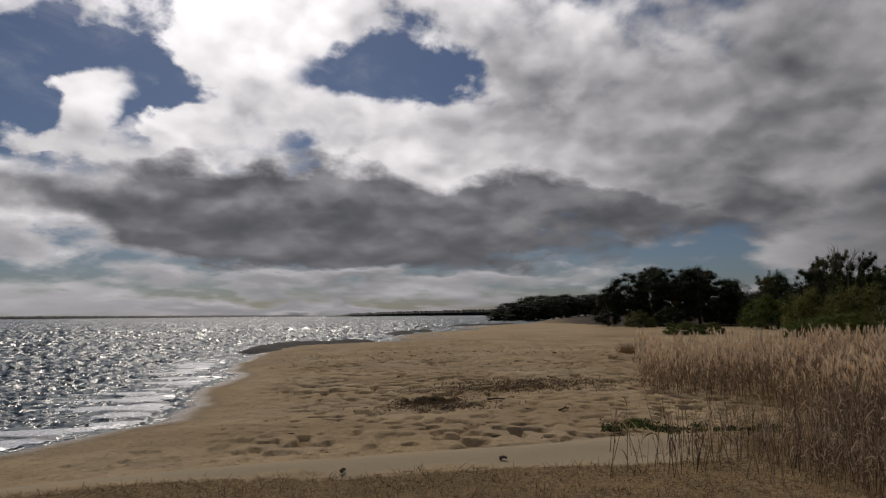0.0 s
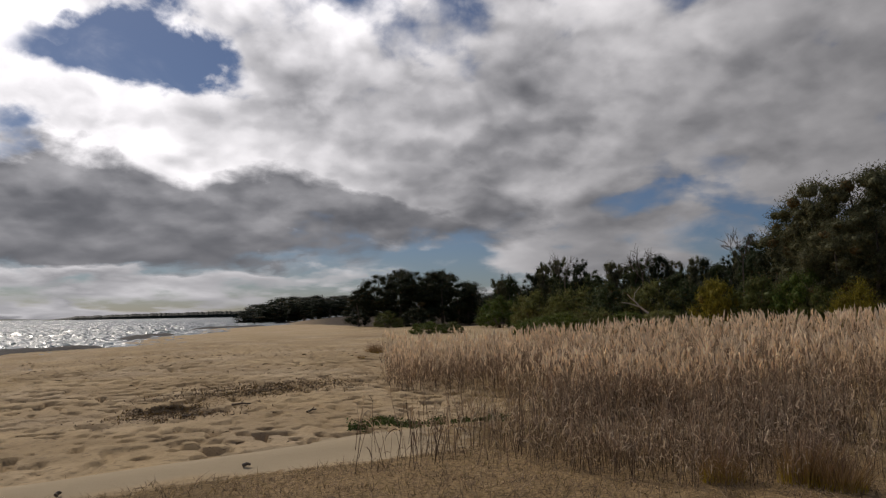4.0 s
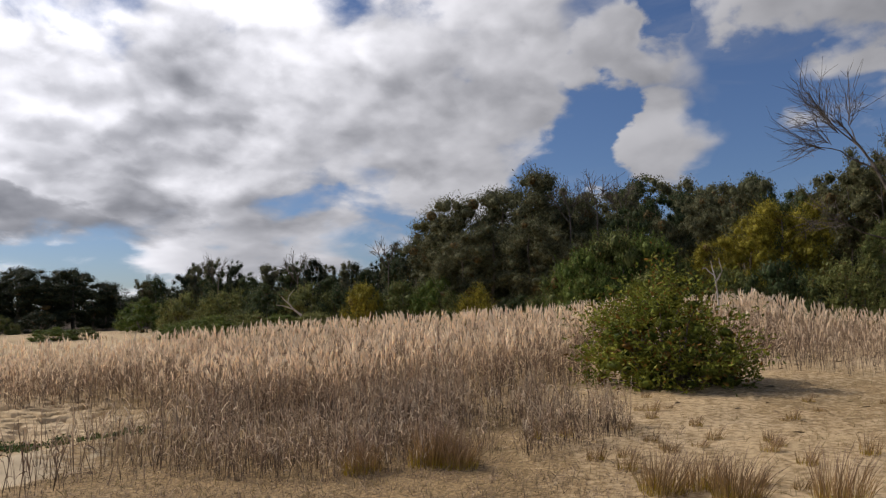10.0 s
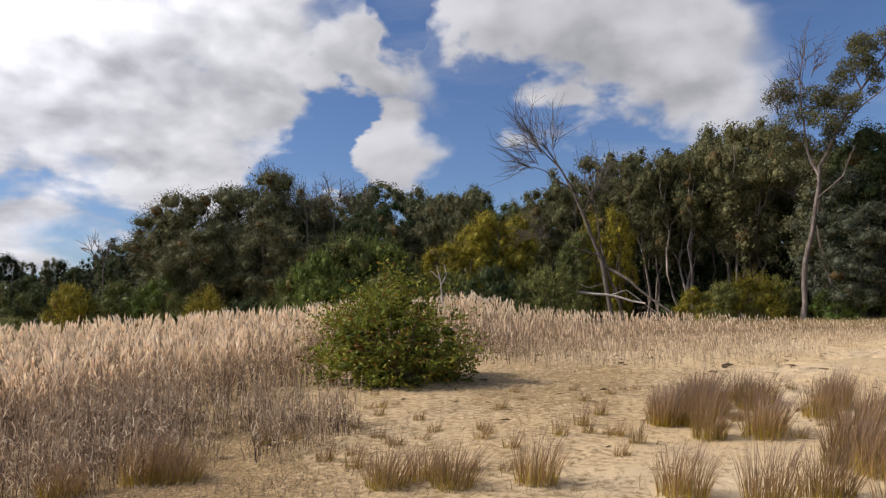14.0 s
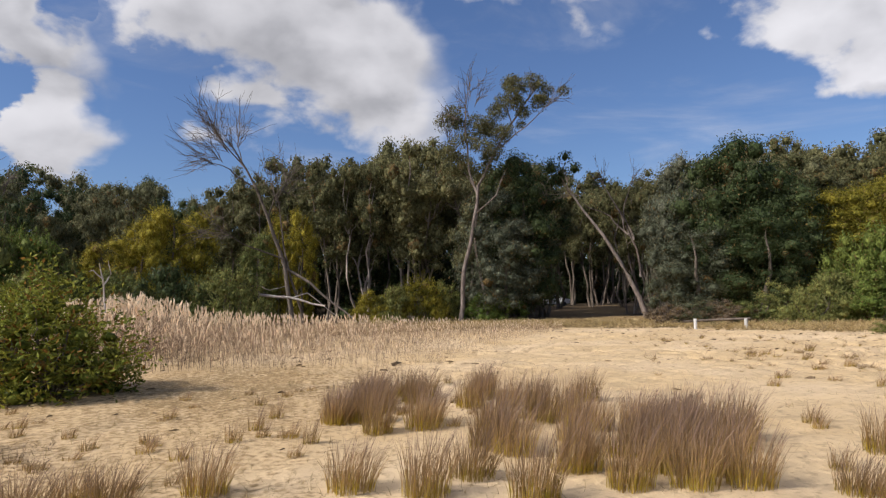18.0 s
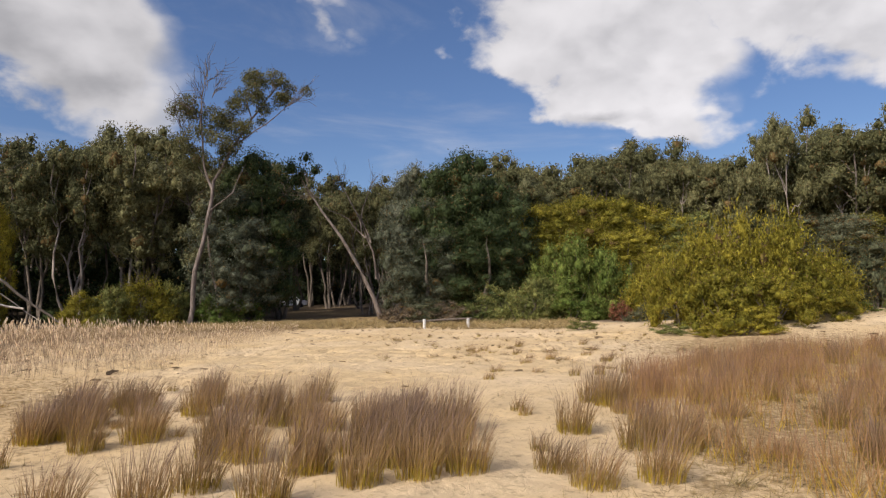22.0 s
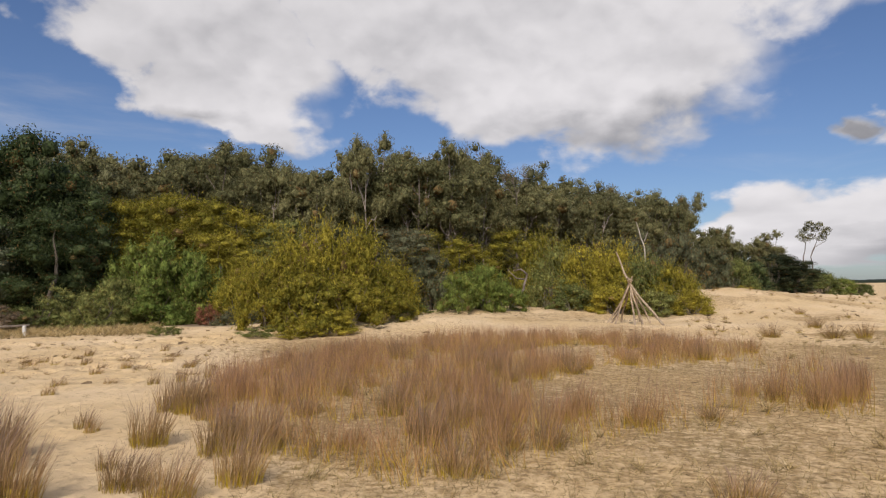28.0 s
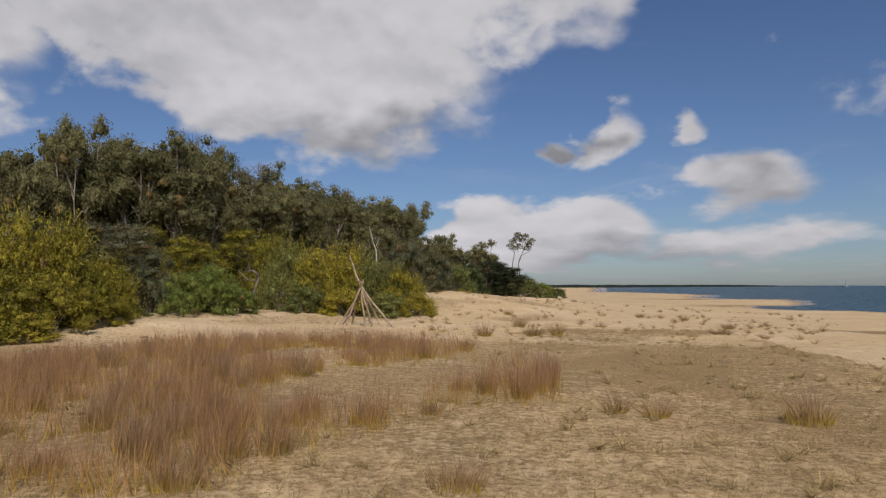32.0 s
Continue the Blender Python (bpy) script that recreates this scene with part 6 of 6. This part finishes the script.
# ---- far things ----
FAR = leaf_material("far wooded shore", (0.02, 0.028, 0.02), (0.04, 0.05, 0.035))


def far_shore(name, label, az0, az1, d, tops, seed):
    """A low wooded ridge across the water."""
    a = np.linspace(az0, az1, 240) * CARD
    h = np.interp(a, *tops) * d * math.pi / 180 * (0.85 + 0.3 * rough(a * 6, a * 0 + 1, seed))
    vs = []
    for k, (back_by, f) in enumerate(((0, 0.0), (0.004, 0.55), (0.012, 1.0), (0.05, 0.9), (0.07, 0.0))):
        q = d * (1 + back_by)
        vs.append(np.stack([q * np.sin(np.radians(a)), q * np.cos(np.radians(a)), SEA - 0.3 + h * f], 1))
    i, j = np.meshgrid(np.arange(4), np.arange(len(a) - 1), indexing="ij")
    n = len(a)
    tagged(new(name, mesh_from(name, np.concatenate(vs), np.stack([i * n + j, i * n + j + 1, (i + 1) * n + j + 1, (i + 1) * n + j], -1).reshape(-1, 4), [FAR])), label, "shore", kind="structure")


far_shore("backdrop", "low dark wooded shore across the bay", -60, -8.5, 3600, ([-60, -30, -12, -8.5], [0.22, 0.22, 0.12, 0.0]), 61)
far_shore("backdrop", "low dark wooded point across the bay", -10, 13, 1500, ([-10, -7.5, -3, 3, 9, 13], [0.0, 0.28, 0.42, 0.5, 0.55, 0.5]), 62)
far_shore("backdrop", "faint low land beyond the sea", 178, 208, 3900, ([178, 184, 196, 200, 208], [0.25, 0.25, 0.16, 0.06, 0.0]), 63)


def simple(name, rough_, colour):
    m, k, p, out = material(name, rough_, 0.5)
    co = k.add("ShaderNodeTexCoord").outputs["Object"]
    n = k.noise(co, 3.0, 3.0)
    k.put(p.inputs["Base Color"], k.mix(n.outputs[0], tuple(c * 0.92 for c in colour), colour))
    return m


WHITE, GLASS, TYRE = simple("white car paint", 0.3, (0.8, 0.8, 0.8)), simple("dark window glass", 0.1, (0.02, 0.025, 0.03)), simple("black rubber", 0.8, (0.02, 0.02, 0.02))


def loft(sections):
    """A closed hull through equal outlines."""
    n = len(sections[0])
    v = np.concatenate([np.asarray(s, float) for s in sections])
    f = [[k * n + i, k * n + (i + 1) % n, (k + 1) * n + (i + 1) % n, (k + 1) * n + i] for k in range(len(sections) - 1) for i in range(n)]
    for o in (0, (len(sections) - 1) * n):
        f += [[o + q, o + q + 1, o + n - 2 - q, o + n - 1 - q] for q in range(n // 2 - 1)]
    return v, np.array(f)


# white car parked far down the track
cx, cy = around(106.4, 80)
car = tagged(new("parked_car"), "white car parked far down the shaded track", "car")
side = [(-2.1, 0.35), (-2.15, 0.8), (-1.9, 0.95), (-1.2, 1.0), (-0.7, 1.42), (0.9, 1.45), (1.6, 1.02), (2.1, 0.9), (2.15, 0.4), (0, 0.3)]
v, f = loft([[(w, a, b) for a, b in side] for w in (-0.82, 0.82)])
part("body", mesh_from("body", v, f, [WHITE]), car)
v, f = loft([[(w, a, b) for a, b in ((-1.05, 1.03), (-0.66, 1.37), (0.86, 1.4), (1.42, 1.03))] for w in (-0.835, 0.835)])
part("side_window", mesh_from("side_window", v, f, [GLASS]), car)
for w in (-0.75, 0.75):
    for a in (-1.35, 1.35):
        v, f = tubes([([(w - 0.12, a, 0.32), (w + 0.12, a, 0.32)], 0.32)], 12)
        part("wheel", mesh_from("wheel", v, f, [TYRE], smooth=False), car)
car.matrix_world = pose(cx, cy, ground_z(cx, cy), 0, 0, -20)

# small sailing boat far out
bx, by = around(205.2, 900)
boat = tagged(new("sailing_boat"), "small white sailing boat far out at sea", "boat")
v, f = loft([[(-3.5, -0.4, 0.6), (-3.5, 0.4, 0.6), (-3.3, 0.3, -0.2), (-3.3, -0.3, -0.2)], [(0, -1.2, 0.7), (0, 1.2, 0.7), (0, 0.8, -0.3), (0, -0.8, -0.3)], [(3.8, -0.05, 0.9), (3.8, 0.05, 0.9), (3.4, 0.03, -0.1), (3.4, -0.03, -0.1)]])
part("hull", mesh_from("hull", v, f, [WHITE]), boat)
v, f = tubes([([(0.4, 0, 0.6), (0.4, 0, 10.5)], [0.1, 0.05])], 6)
part("mast", mesh_from("mast", v, f, [WHITE], smooth=True), boat)
v, f = loft([[(0.3, -0.02, 1.6), (0.3, 0.02, 1.6), (0.3, 0.02, 10.0), (0.3, -0.02, 10.0)], [(-3.0, 0.28, 1.6), (-3.0, 0.32, 1.6), (-0.2, 0.12, 9.8), (-0.2, 0.08, 9.8)]])
part("sail", mesh_from("sail", v, f, [WHITE]), boat)
boat.matrix_world = pose(bx, by, SEA, 0, 0, 100)

# foam where small waves run up the beach, widened in white for sun glint
FOAM_GLINT, fk, fp, fo = material("white sea foam and painted glint", 0.35, 1.0)
fc = fk.add("ShaderNodeTexCoord").outputs["Object"]
fn, ff = fk.noise(fc, 5.0, 4.0), fk.noise(fc, 14.0, 3.0)
fk.put(fp.inputs["Base Color"], fk.mix(fn.outputs[0], (0.78, 0.79, 0.79), (0.95, 0.95, 0.95)))
fk.put(fp.inputs["Normal"], fk.vec("NORMALIZE", fk.vec("ADD", fk.vec("MULTIPLY", fk.vec("SUBTRACT", ff.outputs["Color"], (0.5, 0.5, 0.5)), (1.3, 1.3, 0.0)), (0.0, 0.0, 1.0))))
for back_by, thick, y0, y1, seed in ((0.3, 3.4, 9, 36, 81), (0.1, 0.7, 78, 84, 84), (0.0, 0.8, 50, 62, 85)):
    ys = np.linspace(y0, y1, 160)
    edge_x = np.interp(ys, LINE_Y, LINE_X) + (rough(ys * 0.35, ys * 0 + 3.0, 5) - 0.5) * 1.6 + back_by + (rough(ys * 0.9, ys * 0, seed) - 0.5) * 0.7
    w = np.clip((rough(ys * 1.7, ys * 0 + 9, seed + 5) - 0.3) * 3, 0.02, 1) * thick
    cols = []
    for f, h in ((1.0, -0.01), (0.6, 0.035), (0.3, 0.05), (0.0, 0.0)):
        fx, fy = around(np.degrees(np.arctan2(edge_x - w * f, ys)), np.hypot(edge_x - w * f, ys))
        cols.append(np.stack([fx, fy, np.full(160, SEA) + h], 1))
    i, j = np.meshgrid(np.arange(3), np.arange(159), indexing="ij")
    tagged(new("foam", mesh_from("foam", np.concatenate(cols), np.stack([i * 160 + j, i * 160 + j + 1, (i + 1) * 160 + j + 1, (i + 1) * 160 + j], -1).reshape(-1, 4), [FOAM_GLINT], smooth=True)), "white foam at the water's edge, widened to stand for sun glint", "foam", kind="structure")

HUSK = bark_material("dry brown husks", (0.15, 0.105, 0.06), (0.32, 0.23, 0.14), 20.0)
# twigs, husks and small tufts strewn over the open sand
husk = []
for i in range(8):
    a = rng.uniform(0, 6.3)
    husk.append(gather([(*ribbon(rng, (0, 0, 0.012), (math.cos(a) * rng.uniform(0.05, 0.13), math.sin(a) * 0.1, rng.uniform(0.008, 0.018)), 0.006, 0.024, 3), 0) for k in range(2)]))
n = 17000
az, d = rng.uniform(66, 214, n), 7 + 36 * rng.random(n) ** 0.8
x, y = around(az, d)
keep = ~((az > 185) & (d > 21) & (rng.random(n) < 0.75)) & ~((az > 150) & (rng.random(n) < 0.6)) & (rough(x * 0.3, y * 0.3, 91) > 0.38) & (shore_gap(x, y) > 3) & (wood_of(x, y) < 0.3)
scatter("sand_litter", "brown twigs and husks strewn over the sand", "litter", husk, (x[keep], y[keep], (rng.lognormal(-0.4, 0.5, n) * np.interp(d, [7, 14, 40], [0.4, 0.8, 1.5]))[keep]), [HUSK], 9)
n = 20000
az, d = rng.normal(2, 13, n), 11 + 30 * rng.random(n) ** 1.5
x, y = around(az, d)
keep = (rough(x * 0.35, y * 0.35, 92) > 0.46) & (shore_gap(x, y) > 2.5)
scatter("sand_litter", "dark weed scraps strewn over the beach", "litter", husk, (x[keep], y[keep], (rng.lognormal(-0.8, 0.5, n) * np.interp(d, [7, 40], [0.5, 1.1]))[keep]), [HUSK], 10)
tuft = []
for i in range(5):
    tuft.append(gather([(*ribbon(rng, (rng.normal(0, 0.06), rng.normal(0, 0.06), 0), (rng.normal(0.0, 0.16), rng.normal(0, 0.16), rng.uniform(0.1, 0.26)), 0, 0.012, 3), 0) for k in range(22)]))
az, d = sow(rng, 420, 172, 206, ([172, 206], [22, 24]), ([172, 184, 190, 206], [46, 75, 70, 45]))
x, y = around(az, d)
keep = (rough(x * 0.2, y * 0.2, 93) > 0.4) & (shore_gap(x, y) > 8)
scatter("dune_grass", "small grey green grass tufts on the dunes", "grass", tuft, (x[keep], y[keep], (rng.uniform(0.5, 1.3, len(x)))[keep]), [SEDGE], 11)
az, d = sow(rng, 560, 138, 210, ([138, 210], [5.6, 5.8]), ([138, 184, 199, 205, 210], [19, 26, 24, 18, 15]))
x, y = around(az, d)
keep = rough(x * 0.45, y * 0.45, 95) > 0.42
scatter("dry_grass", "short straw tufts over the dry field", "grass", tuft, (x[keep], y[keep], (rng.uniform(0.3, 0.95, len(x)))[keep]), [STRAW], 13)
az, d = sow(rng, 160, 112, 136, ([112, 136], [14, 15]), ([112, 136], [30, 24]))
x, y = around(az, d)
keep = rough(x * 0.25, y * 0.25, 94) > 0.5
scatter("dune_grass", "low dry tufts on the open sand", "grass", tuft, (x[keep], y[keep], (rng.uniform(0.35, 0.8, len(x)))[keep]), [SEDGE], 12)
